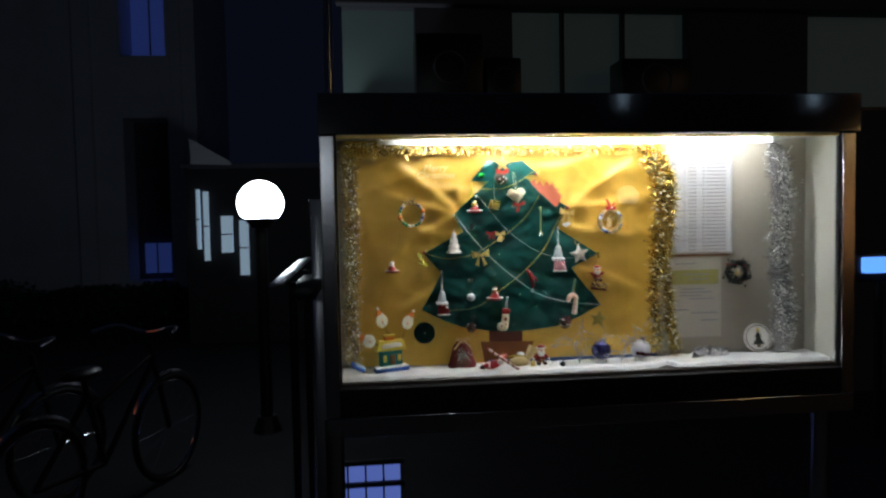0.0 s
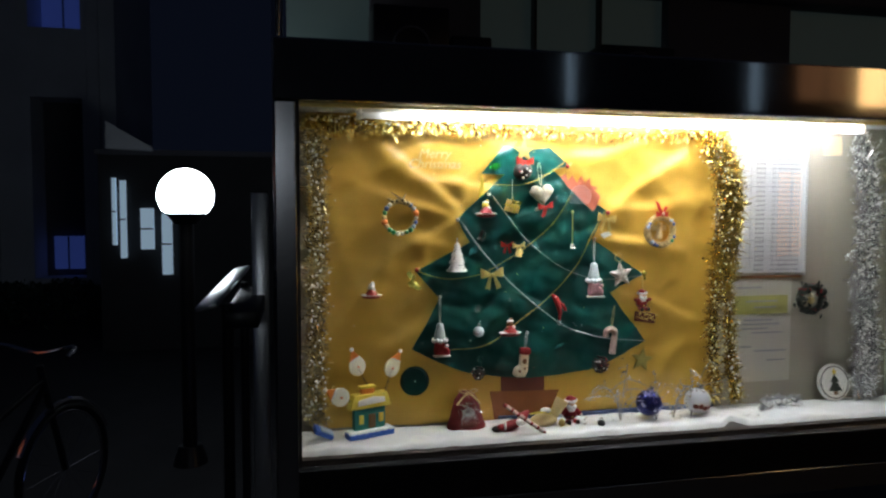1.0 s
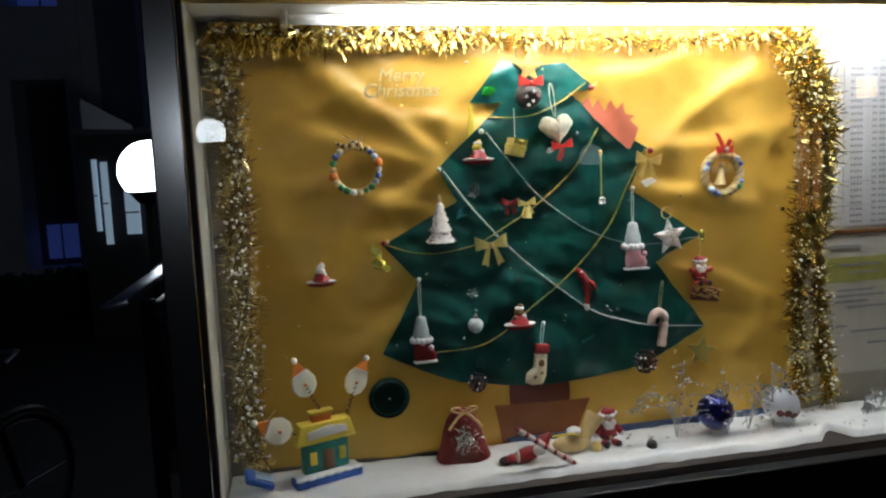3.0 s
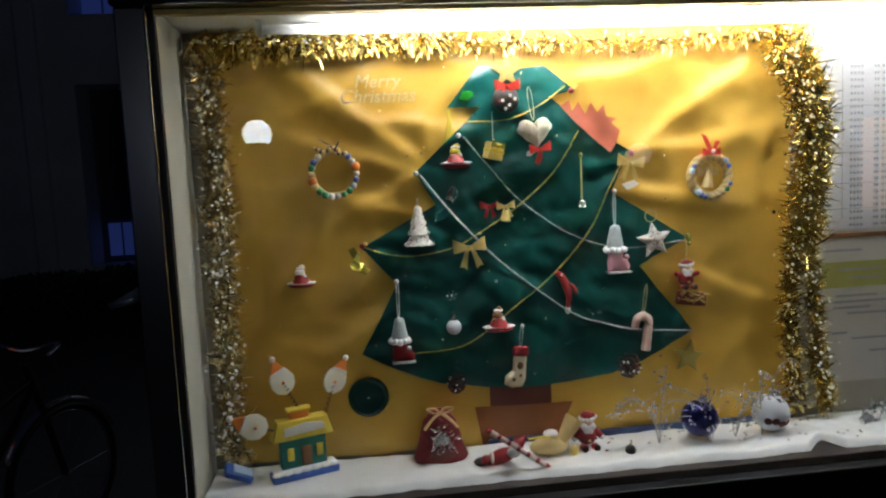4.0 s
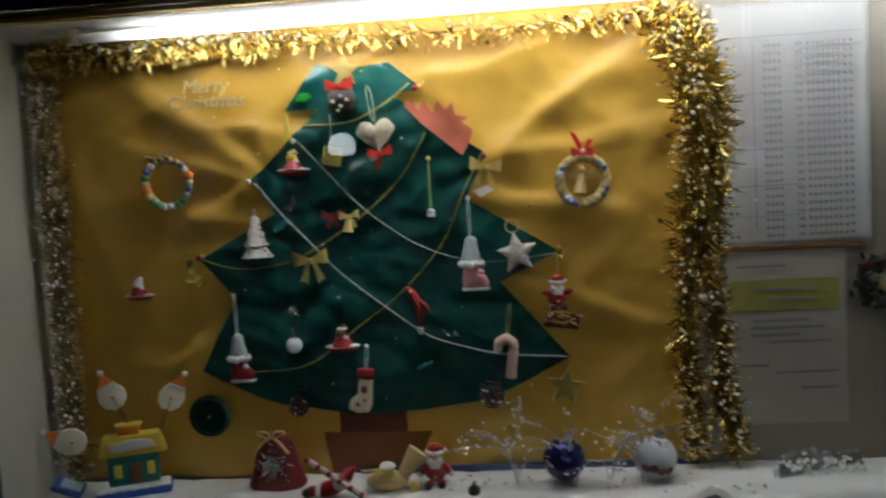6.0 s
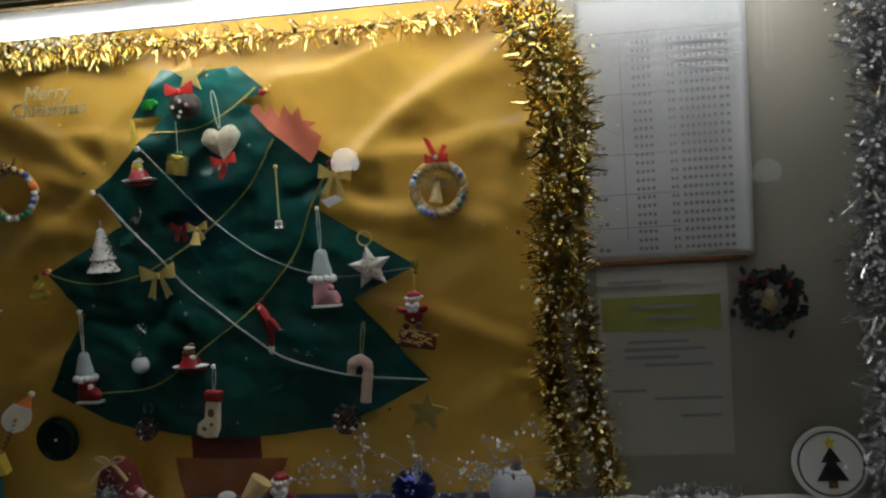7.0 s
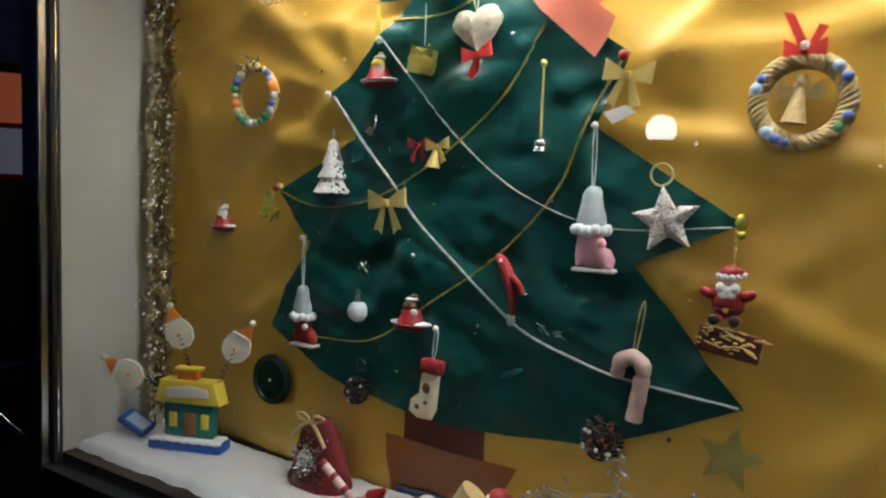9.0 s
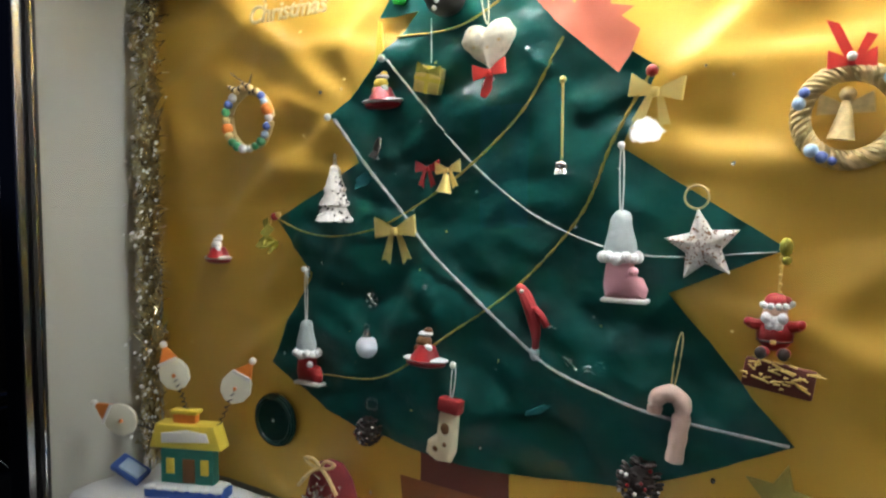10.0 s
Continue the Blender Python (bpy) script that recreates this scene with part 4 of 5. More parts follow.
def boot(at, h, lo, hi, loop_top, lab, lean=0.0):
    """A felt boot with fleece trim and a net of sweets above, on a long thread."""
    t = thing("boot_ornament", lab, "boot ornament", at, (0, lean, 0), "boot ornaments")
    w = h * 0.30
    out = [(-w * 0.55, h * 0.05), (w * 0.95, h * 0.05), (w * 1.05, h * 0.16), (w * 0.85, h * 0.28), (w * 0.50, h * 0.32), (w * 0.50, h * 0.50), (-w * 0.50, h * 0.50), (-w * 0.62, h * 0.20)]
    s = pillow(dense(out, 3), h * 0.13, lo)
    s.mats = [lo]
    s.make("boot", t)
    Shape().box((w * 0.22, 0, h * 0.03), (w * 1.7, h * 0.22, h * 0.05), M_white, h * 0.02).make("sole", t, "white sole")
    s = Shape()
    for i in range(12):
        a = 2 * math.pi * i / 12
        s.ball((w * 0.64 * math.cos(a), h * 0.13 * math.sin(a), h * (0.50 + 0.012 * math.sin(5 * a))), h * (0.068 + 0.008 * math.sin(3 * a)), M_fluff, 10)
    s.make("trim", t, "white fleece trim")
    # a gathered bag: rings that bulge, crease and narrow to an uneven mouth
    s = Shape()
    prof = [(0.54, 0.52), (0.58, 0.60), (0.55, 0.68), (0.47, 0.77), (0.40, 0.86), (0.38, 0.93), (0.30, 0.98), (0.10, 1.00)]
    rings = []
    for r, z in prof:
        rings.append([s.bm.verts.new((w * r * (1 + 0.07 * math.sin(7 * a + 9 * z)) * math.cos(a), w * r * 0.72 * math.sin(a), h * (z + (0.025 * math.sin(3 * a + 1) if z > 0.9 else 0)))) for a in [2 * math.pi * i / 20 for i in range(20)]])
    for r0, r1 in zip(rings, rings[1:]):
        for i in range(20):
            s.bm.faces.new((r0[i], r0[(i + 1) % 20], r1[(i + 1) % 20], r1[i]))
    s.bm.faces.new(rings[0][::-1])
    s.bm.faces.new(rings[-1])
    s.slot(hi)
    s.make("net", t, "white net bag", 60)
    Shape().ball((w * 0.62, -h * 0.14, h * 0.36), h * 0.055, lo if lo is M_pink else M_fluff, 10).make("pompom", t, "small pompom")
    loop("thread", t, h * 0.96, loop_top, w=0.004)
    pin(t, loop_top)
    return t


boot(on_wall(0.163, 1.424, 0.020), 0.090, M_pink, M_net, 0.155, "pink felt boot with white fleece and net")
boot(on_wall(-0.248, 1.284, 0.016), 0.084, M_red, M_net, 0.152, "small red boot with white fleece on a thread")

# spotted star
t = thing("star_ornament", "stuffed cream star of spotted cloth on a twine loop", "ornament", on_wall(0.240, 1.483, 0.014), (0, -8, 0))
pillow(dense(star_outline(0.036, 0.017), 3), 0.008, M_print).make("cushion", t)
s = Shape()
rnd = random.Random(6)
for i in range(110):
    a = rnd.uniform(0, 2 * math.pi)
    f = abs((a % (2 * math.pi / 5)) / (math.pi / 5) - 1)
    edge = 0.017 + (0.036 - 0.017) * f ** 1.5
    u = 0.92 * math.sqrt(rnd.random())
    s.ball((u * edge * math.sin(a), -0.008 * math.sqrt(max(0, 1 - u * u)) - 0.0002, u * edge * math.cos(a)), 0.0009, M_brown, 5)
s.make("spots", t, "small brown spots", 0)
Shape().ring((0, 0, 0.046), 0.011, 0.0012, M_straw, 20, 5).make("loop", t, "twine loop")

# pearl drop, plush, stocking, cane
t = thing("bauble", "small pearl white bauble with silver cap on a thread", "bauble", on_wall(-0.148, 1.345, 0.014))
Shape().ball((0, 0, 0), 0.014, M_ballwhite, 18).make("ball", t)
Shape().rod((0, 0, 0.012), (0, 0, 0.021), 0.006, M_silver, 0.004, 12).make("cap", t, "silver cap")
Shape().ring((0, 0, 0.025), 0.0035, 0.0007, M_silver, 14, 5).make("hook", t, "wire hook")
s = Shape()
for k in range(6):
    a = math.pi * k / 3 + 0.2
    s.rod((0, 0, 0), (0.010 * math.cos(a), 0, 0.010 * math.sin(a)), 0.0013, M_silver, 0.0008, 5)
    for e in (-0.6, 0.6):
        s.rod((0.006 * math.cos(a), 0, 0.006 * math.sin(a)), (0.006 * math.cos(a) + 0.004 * math.cos(a + e), 0, 0.006 * math.sin(a) + 0.004 * math.sin(a + e)), 0.0008, M_silver, seg=4)
settle(s.make("snowflake", smooth=0), "tiny silver snowflake stuck on the tree", "ornament", on_wall(-0.148, 1.402, 0.006))
s = Shape()
s.tube(curve_pts([(-0.018, 0, 0.036), (-0.010, -0.003, 0.030), (-0.001, -0.004, 0.012), (0.004, -0.003, -0.010), (0.003, 0, -0.030)], 22), lambda u: 0.0040 + 0.0036 * math.sin(math.pi * min(1, u * 1.1)), M_redcloth, 10)
s.tube(curve_pts([(0.004, -0.006, 0.014), (0.012, -0.008, 0.008), (0.018, -0.006, -0.004)], 10), 0.0042, M_redcloth, 8)
s.ball((0.002, 0, -0.036), (0.006, 0.005, 0.008), M_net, 8).ball((-0.010, -0.008, 0.032), 0.0025, M_white, 8)
settle(s.make("felt_figure"), "red felt figure with white foot, hanging sideways", "figurine", on_wall(0.068, 1.396, 0.010))
t = thing("stocking_ornament", "cream stocking with printed bears and a red cuff", "ornament", on_wall(-0.030, 1.262, 0.022), (0, 6, 0))
out = [(-0.026, -0.034), (-0.012, -0.040), (0.008, -0.037), (0.014, -0.022), (0.013, 0.022), (-0.012, 0.022), (-0.012, -0.006), (-0.025, -0.018)]
pillow(dense(out, 3), 0.009, M_cream).make("sock", t)
Shape().box((0.0005, 0, 0.030), (0.029, 0.017, 0.018), M_redcloth, 0.004).make("cuff", t, "red felt cuff")
s = Shape().ball((0.000, -0.0085, 0.004), (0.006, 0.0015, 0.007), M_brown, 8).ball((-0.010, -0.0080, -0.022), (0.004, 0.0015, 0.004), M_brown, 8).ball((0.002, -0.0095, -0.014), (0.003, 0.0012, 0.003), M_brown, 8)
s.make("motifs", t, "brown printed motifs")
loop("loop", t, 0.036, 0.078, M_string, 0.005)
pin(t, 0.078)
t = thing("cane_ornament", "padded pink-beige cloth candy cane on a cord", "ornament", on_wall(0.211, 1.310, 0.014), (0, 8, 0))
pts = [(0.013, 0, -0.036 + 0.05 * i / 10) for i in range(10)] + [(0.013 * math.cos(math.pi * i / 12), 0, 0.016 + 0.013 * math.sin(math.pi * i / 12)) for i in range(13)] + [(-0.013, 0, 0.012), (-0.013, 0, 0.006)]
Shape().tube(pts, lambda u: 0.0086 + 0.0006 * math.sin(u * 40) - 0.002 * max(0, u - 0.9) * 10, M_caneknit, 14).make("cane", t)
loop("cord", t, 0.028, 0.090, M_straw, 0.005, "twine cord")

# silver scrawl, cones
s = Shape()
rnd = random.Random(12)
for i in range(16):
    x, z = rnd.uniform(-0.02, 0.02), rnd.uniform(-0.006, 0.008)
    s.rod((x, 0, z), (x + rnd.uniform(-0.010, 0.012), -0.002, z + rnd.uniform(-0.003, 0.006)), 0.0009, M_silver, seg=5)
settle(s.make("silver_scrawl", smooth=0), "small silver glitter sprig pinned on the tree", "ornament", on_wall(0.130, 1.352, 0.003))


def pine_cone(at, r, lab, up=False):
    t = thing("pine_cone", lab, "pine cone", at, (0, 10, 0), "pine cones")
    s = Shape()
    for ring in range(6):
        z = r * (0.9 - 0.36 * ring)
        rr = r * math.sqrt(max(0.05, 1 - (z / r) ** 2)) * 0.9
        for i in range(9):
            a = 2 * math.pi * (i + 0.5 * (ring % 2)) / 9
            s.ball((rr * math.cos(a), rr * math.sin(a), z), (r * 0.26, r * 0.16, r * 0.10), M_dark, 6, pose(0, 0, 0, 0, -25, math.degrees(a)))
    s.ball((0, 0, 0), r * 0.7, M_dark, 10)
    s.make("scales", t)
    s = Shape()
    rnd = random.Random(int(r * 1e4))
    for i in range(16):
        a, q = rnd.uniform(math.pi, 2 * math.pi), rnd.uniform(-0.7, 0.8)
        rr = r * math.sqrt(1 - q * q)
        s.ball((rr * math.cos(a), rr * math.sin(a), r * q), r * 0.10, (M_white, M_silver, M_red, M_white)[i % 4], 6)
    s.make("beads", t, "white and silver glitter beads")
    return t


c = pine_cone(on_wall(0.186, 1.245, 0.020), 0.022, "dark pine cone with coloured glitter beads")
c = pine_cone(on_wall(-0.148, 1.238, 0.016), 0.017, "dark glittered pine cone on a clear loop")
Shape().ring((0.0, -0.002, 0.036), 0.008, 0.002, M_plastic, 20, 6).make("loop", c, "clear plastic loop")
s = Shape()
rnd = random.Random(5)
for i in range(14):
    a = rnd.uniform(0, 6.28)
    s.ball((rnd.gauss(0, 0.007), 0, rnd.gauss(0, 0.006)), (0.0026, 0.0012, 0.0026), M_silver, 6)
settle(s.make("silver_sparkle", smooth=0), "cluster of tiny silver sequins on the tree", "ornament", on_wall(-0.215, 1.440, 0.003))
s = Shape().slab(star_outline(0.034, 0.015), 0, -0.006, M_leafgreen, 0.002)
settle(s.make("felt_star"), "dull green felt star on the gold paper", "star", on_wall(0.312, 1.250, 0.002), (0, 10, 0))
t = thing("green_disc", "round dark green glossy disc ornament with a bead", "ornament", on_wall(-0.311, 1.224, 0.006))
s = Shape().rod((0, 0.0, 0), (0, -0.005, 0), 0.0375, M_disc, 0.036, 40)
s.make("disc", t)
Shape().ring((0, -0.005, 0), 0.031, 0.0030, M_disc, 36, 8).make("rim", t)
Shape().ball((0, -0.006, 0), 0.002, M_white, 8).make("bead", t, "white bead")

s = Shape().ball((0, -0.004, 0), (0.006, 0.005, 0.009), M_yellowfoil, 12).ball((0.001, -0.006, -0.012), 0.0045, M_yellowfoil, 10).rod((0, 0, 0), (0, 0.010, 0), 0.0012, M_chrome, seg=6)
settle(s.make("push_pin"), "yellow-green push pin at the tree tip", "pin", on_wall(0.310, 1.484, 0.006), group="push pins")
for x, z in ((-0.066, 1.424), (-0.250, 1.436)):
    s = Shape().ball((0, -0.004, 0), (0.004, 0.004, 0.004), M_silver, 10).ball((0, -0.003, -0.008), (0.0025, 0.0025, 0.005), M_silver, 8).rod((0, 0, 0), (0, 0.010, 0), 0.0010, M_chrome, seg=6)
    settle(s.make("push_pin"), "tiny silver push pin in the green paper", "pin", on_wall(x, z, 0.006), group="push pins")

# strings of the tree
for ctrl, m, r, lab in (([(-0.116, 1.690), (-0.072, 1.637), (-0.020, 1.577), (0.036, 1.531), (0.080, 1.503), (0.138, 1.480), (0.200, 1.471), (0.303, 1.479)], M_cordsilver, 0.0010, "thin silver cord swagged across the tree"),
                        ([(-0.196, 1.625), (-0.150, 1.564), (-0.108, 1.516), (-0.066, 1.470), (-0.016, 1.426), (0.034, 1.386), (0.086, 1.350), (0.142, 1.330), (0.205, 1.314), (0.318, 1.302)], M_cordsilver, 0.0016, "long silver cord swagged over the lower tree"),
                        ([(-0.109, 1.717), (-0.031, 1.718), (0.028, 1.741), (0.077, 1.774)], M_cordgold, 0.0013, "gold cord across the tree top"),
                        ([(-0.305, 1.501), (-0.26, 1.485), (-0.211, 1.479), (-0.143, 1.490), (-0.09, 1.515), (-0.02, 1.558), (0.052, 1.62), (0.099, 1.692)], M_cordgold, 0.0013, "gold cord swagged over the upper tree"),
                        ([(0.190, 1.650), (0.153, 1.583), (0.118, 1.509), (0.047, 1.431), (-0.035, 1.371), (-0.126, 1.310), (-0.226, 1.299)], M_cordgold, 0.0013, "long gold cord swagged over the tree")):
    pts = curve_pts([(x, -(relief(x, z) + (0.0150 if m is M_cordsilver else 0.0138)), z) for x, z in ctrl], 90)
    o = pts[0].copy()
    s = Shape()
    for k in range(2):
        s.tube([p - o + Vector((0.0012 * math.cos(i * 1.1 + 3.14 * k), 0.0012 * math.sin(i * 1.1 + 3.14 * k), 0)) for i, p in enumerate(pts)], r * (0.92 if m is M_cordsilver else 0.74), m, 6)
    settle(s.make("cord_garland"), lab, "cord", tuple(o), group="cord garlands")
for x, z in ((-0.204, 1.628), (-0.124, 1.692)):
    s = Shape().ball((0, 0, 0), 0.0048, M_white, 10).rod((0, 0, 0), (0, 0.012, 0), 0.0015, M_chrome, seg=6)
    settle(s.make("push_pin"), "white round push pin in the paper", "pin", on_wall(x, z, 0.010), group="push pins")

# ---------- things on the snow ----------
FL = ZF + 0.014
# house with spring heads
t = thing("toy_house", "painted wooden toy house with yellow roof and spring figures", "toy house", (-0.431, -0.068, FL), (0, 0, 20))
s = Shape().box((0, -0.005, 0.007), (0.118, 0.034, 0.014), M_bluepaint, 0.003)
s.make("base", t, "blue painted base")
s = Shape()
for i in range(7):
    s.ball((-0.050 + i * 0.0167, -0.019, 0.016), (0.010, 0.006, 0.004), M_snow, 8)
s.box((0, -0.005, 0.0165), (0.112, 0.029, 0.004), M_snow, 0.0015)
s.make("snow_edge", t, "white painted snow")
Shape().box((0, 0, 0.044), (0.080, 0.018, 0.052), M_teal, 0.002).make("wall", t, "teal painted walls")
s = Shape().slab([(-0.054, 0.070), (0.054, 0.070), (0.044, 0.104), (-0.044, 0.104)], 0.012, -0.014, M_yellow, 0.002)
s.make("roof", t, "yellow painted roof")
Shape().slab([(-0.034, 0.078), (0.038, 0.082), (0.034, 0.094), (0.004, 0.098), (-0.034, 0.092)], -0.0145, -0.016, M_white, 0.0006).make("snow_patch", t, "white snow patch on the roof")
Shape().box((-0.004, 0, 0.111), (0.034, 0.014, 0.014), M_orangep, 0.002).box((-0.004, 0, 0.120), (0.042, 0.018, 0.006), M_yellow, 0.002).make("chimney", t, "red chimney with a yellow cap")
Shape().box((0.004, -0.0105, 0.038), (0.018, 0.003, 0.034), M_brown, 0.001).make("door", t, "brown door")
for x in (-0.024, 0.028):
    Shape().box((x, -0.0105, 0.044), (0.012, 0.003, 0.022), M_yellow, 0.001).make("window", t, "yellow window")


M_paleface = mat("pale_cream_paint", (0.86, 0.83, 0.66), 0.5, 0, 0.05, 60)


def spring_head(parent, root, c, tilt):
    s = Shape()
    a, b = Vector(root), Vector(c)
    pts = []
    for i in range(50):
        u = i / 49
        pts.append(a.lerp(b, u) + Vector((0.003 * math.cos(u * 44), 0.003 * math.sin(u * 44), 0)))
    s.tube(pts, 0.0009, M_black, 5)
    sp = s.make("spring", parent, "thin black spring")
    m = Matrix.Translation(c) @ pose(0, 0, 0, 0, 0, 6) @ pose(0, 0, 0, 0, tilt, 0)
    s = Shape()
    s.slab([(0.0235 * math.cos(2 * math.pi * i / 10) * 0.95, 0.0245 * math.sin(2 * math.pi * i / 10)) for i in range(10)], 0.002, -0.003, M_paleface, 0.001)
    s.slab([(-0.015, 0.018), (0.015, 0.018), (0.015, 0.022), (-0.015, 0.022)], -0.0035, -0.0055, M_white, 0.0005)
    s.slab([(-0.014, 0.020), (0.014, 0.020), (0.006, 0.040), (0.002, 0.041)], 0.002, -0.003, M_orangep, 0.0006)
    s.ball((0.004, 0, 0.044), 0.0055, M_white, 8)
    s.ball((0, -0.004, -0.002), 0.003, M_orangep, 8)
    h = s.make("head_disc", sp, "cream wooden disc with an orange hat")
    h.matrix_basis = m


spring_head(t, (-0.004, 0, 0.122), (-0.026, 0.008, 0.170), -25)
spring_head(t, (0.042, 0, 0.098), (0.068, 0.008, 0.156), 28)
spring_head(t, (-0.042, 0, 0.086), (-0.086, -0.028, 0.112), -65)
s = Shape().box((0, 0, 0), (0.050, 0.030, 0.012), M_bluepaint, 0.003).box((0.004, -0.002, 0.008), (0.034, 0.02, 0.004), M_skybead, 0.001)
settle(s.make("blue_box"), "small flat blue box leaning in the snow", "box", (-0.540, -0.085, FL + 0.020), (20, 28, 20))

# red bell with a silver bow
t = thing("red_bell", "large red felt bell with silver tinsel front and bow", "bell", (-0.186, -0.055, FL - 0.003))
s = Shape()
prof = [(0.046, 0.0), (0.050, 0.008), (0.042, 0.030), (0.036, 0.055), (0.030, 0.075), (0.018, 0.092), (0.002, 0.098)]
n0 = s._start()
rings = [[s.bm.verts.new((r * math.cos(2 * math.pi * j / 24), 0.65 * r * math.sin(2 * math.pi * j / 24), z)) for j in range(24)] for r, z in prof]
for a, b in zip(rings, rings[1:]):
    for j in range(24):
        s.bm.faces.new((a[j], a[(j + 1) % 24], b[(j + 1) % 24], b[j]))
s.bm.faces.new(rings[0][::-1])
s.bm.faces.new(rings[-1])
s._tag(n0, M_redfelt)
s.make("body", t)
s = Shape()
rnd = random.Random(9)
for i in range(190):
    x, z = rnd.gauss(0, 0.010), 0.046 + rnd.gauss(0, 0.014)
    s.rod((x, -0.024 + rnd.uniform(-0.004, 0.004), z), (x + rnd.gauss(0, 0.004), -0.028 + rnd.uniform(-0.004, 0.004), z + rnd.gauss(0, 0.004)), 0.0011, M_silver, seg=5)
s.make("tinsel_front", t, "crushed silver tinsel", 0)
s = Shape().ball((0, -0.020, 0.016), (0.028, 0.013, 0.015), M_trunk, 14)
s.make("base_lump", t, "dark red-brown lump")
s = Shape()
for sx in (-1, 1):
    s.tube(curve_pts([(0, -0.020, 0.094), (sx * 0.014, -0.024, 0.086), (sx * 0.030, -0.027, 0.068)], 10), 0.0026, M_straw, 6)
    s.tube(curve_pts([(0, -0.020, 0.094), (sx * 0.010, -0.022, 0.104), (sx * 0.024, -0.022, 0.102), (sx * 0.012, -0.022, 0.095), (0, -0.020, 0.094)], 16), 0.0020, M_straw, 6)
s.make("bow", t, "straw coloured bow")

# lying figure with striped stick, sack, seated figure
s = Shape()
s.ball((0.0, 0, 0.014), (0.030, 0.014, 0.013), M_red, 12, pose(0, 0, 0, 0, -20, 0)).ball((0.026, -0.002, 0.030), (0.012, 0.011, 0.012), M_skin, 10)
s.ball((0.022, -0.010, 0.024), (0.012, 0.006, 0.010), M_white, 10).rod((0.030, 0, 0.036), (0.044, 0.004, 0.050), 0.012, M_red, 0.003, 10)
s.ball((-0.036, -0.004, 0.006), (0.013, 0.010, 0.008), M_dark, 8).ball((-0.026, -0.010, 0.012), (0.010, 0.008, 0.009), M_red, 8).ball((-0.016, -0.008, 0.014), (0.004, 0.012, 0.012), M_white, 8)
settle(s.make("figurine"), "red and white figurine lying in the snow", "figurine", (-0.084, -0.105, FL), (0, 0, -10), "figurines")
t = thing("candy_cane", "red and white striped candy cane stick", "candy cane", (-0.060, -0.136, FL + 0.038), (0, 0, 0))
for i in range(20):
    u = -0.052 + i * 0.0055
    Shape().rod((u, 0, -u * 0.72), (u + 0.0055, 0, -(u + 0.0055) * 0.72), 0.0048, M_red if i % 3 == 0 else M_pinkwhite, seg=10).make("band", t)
t = thing("straw_sack", "small straw sack with a yellow tie lying in the snow", "sack", (0.008, -0.085, FL))
s = Shape().ball((0, 0, 0.016), (0.036, 0.018, 0.017), M_straw, 14).rod((0.024, 0, 0.022), (0.052, 0.010, 0.060), 0.010, M_straw, 0.018, 12)
s.make("bundle", t)
Shape().tube(curve_pts([(-0.040, -0.010, 0.036), (-0.010, -0.016, 0.040), (0.014, -0.012, 0.034)], 14), 0.0022, M_yellow, 6).make("tie", t, "yellow cord")
Shape().ball((0.002, -0.008, 0.042), (0.014, 0.010, 0.008), M_white, 10).make("puff", t, "white puff")
figurine("seated red and white figurine with a white beard", (0.086, -0.066, FL), 0.070, False, False)
s = Shape().ball((0, 0, 0.010), (0.009, 0.008, 0.011), M_gold, 10)
settle(s.make("gold_bell"), "small gold jingle bell on the snow", "bell", (0.052, -0.095, FL - 0.002))
s = Shape().ball((0, 0, 0.009), 0.010, M_black, 12).rod((0, 0, 0.016), (0.002, 0, 0.024), 0.004, M_silver, 0.002, 8)
settle(s.make("black_bell"), "small black bell with silver top on the snow", "bell", (0.150, -0.115, FL - 0.002))

# baubles
for x, y, z, m, lab in ((0.296, -0.086, 1.152, M_ballblue, "glossy dark blue bauble on the snow"), (0.441, -0.079, 1.148, M_ballwhite, "pearl white bauble with red print on the snow")):
    t = thing("bauble", lab, "bauble", (x, y, z), (0, 12, 0), "large baubles")
    Shape().ball((0, 0, 0), 0.034, m, 28).make("ball", t)
    Shape().rod((0, 0, 0.032), (0, 0, 0.044), 0.009, M_silver, 0.007, 14).make("cap", t, "silver cap")
    Shape().ring((0, 0, 0.049), 0.006, 0.0009, M_silver, 16, 5).make("hook", t, "wire hook")
    s = Shape()
    rnd = random.Random(int(x * 100))
    for i in range(16 if m is M_ballblue else 4):
        a, q = (rnd.uniform(math.pi * 1.1, math.pi * 1.9), rnd.uniform(-0.6, 0.6)) if m is M_ballblue else (math.pi * (1.30 + 0.13 * i), -0.35 + 0.08 * (i % 2))
        rr = 0.0338 * math.sqrt(1 - q * q)
        d = Vector((rr * math.cos(a), rr * math.sin(a), 0.0338 * q))
        s.rod(d, d * 1.012, 0.0075 if m is M_ballwhite else 0.0022, M_trunk if m is M_ballwhite else M_silver, seg=8)
    s.make("print", t, "printed spots", 0)

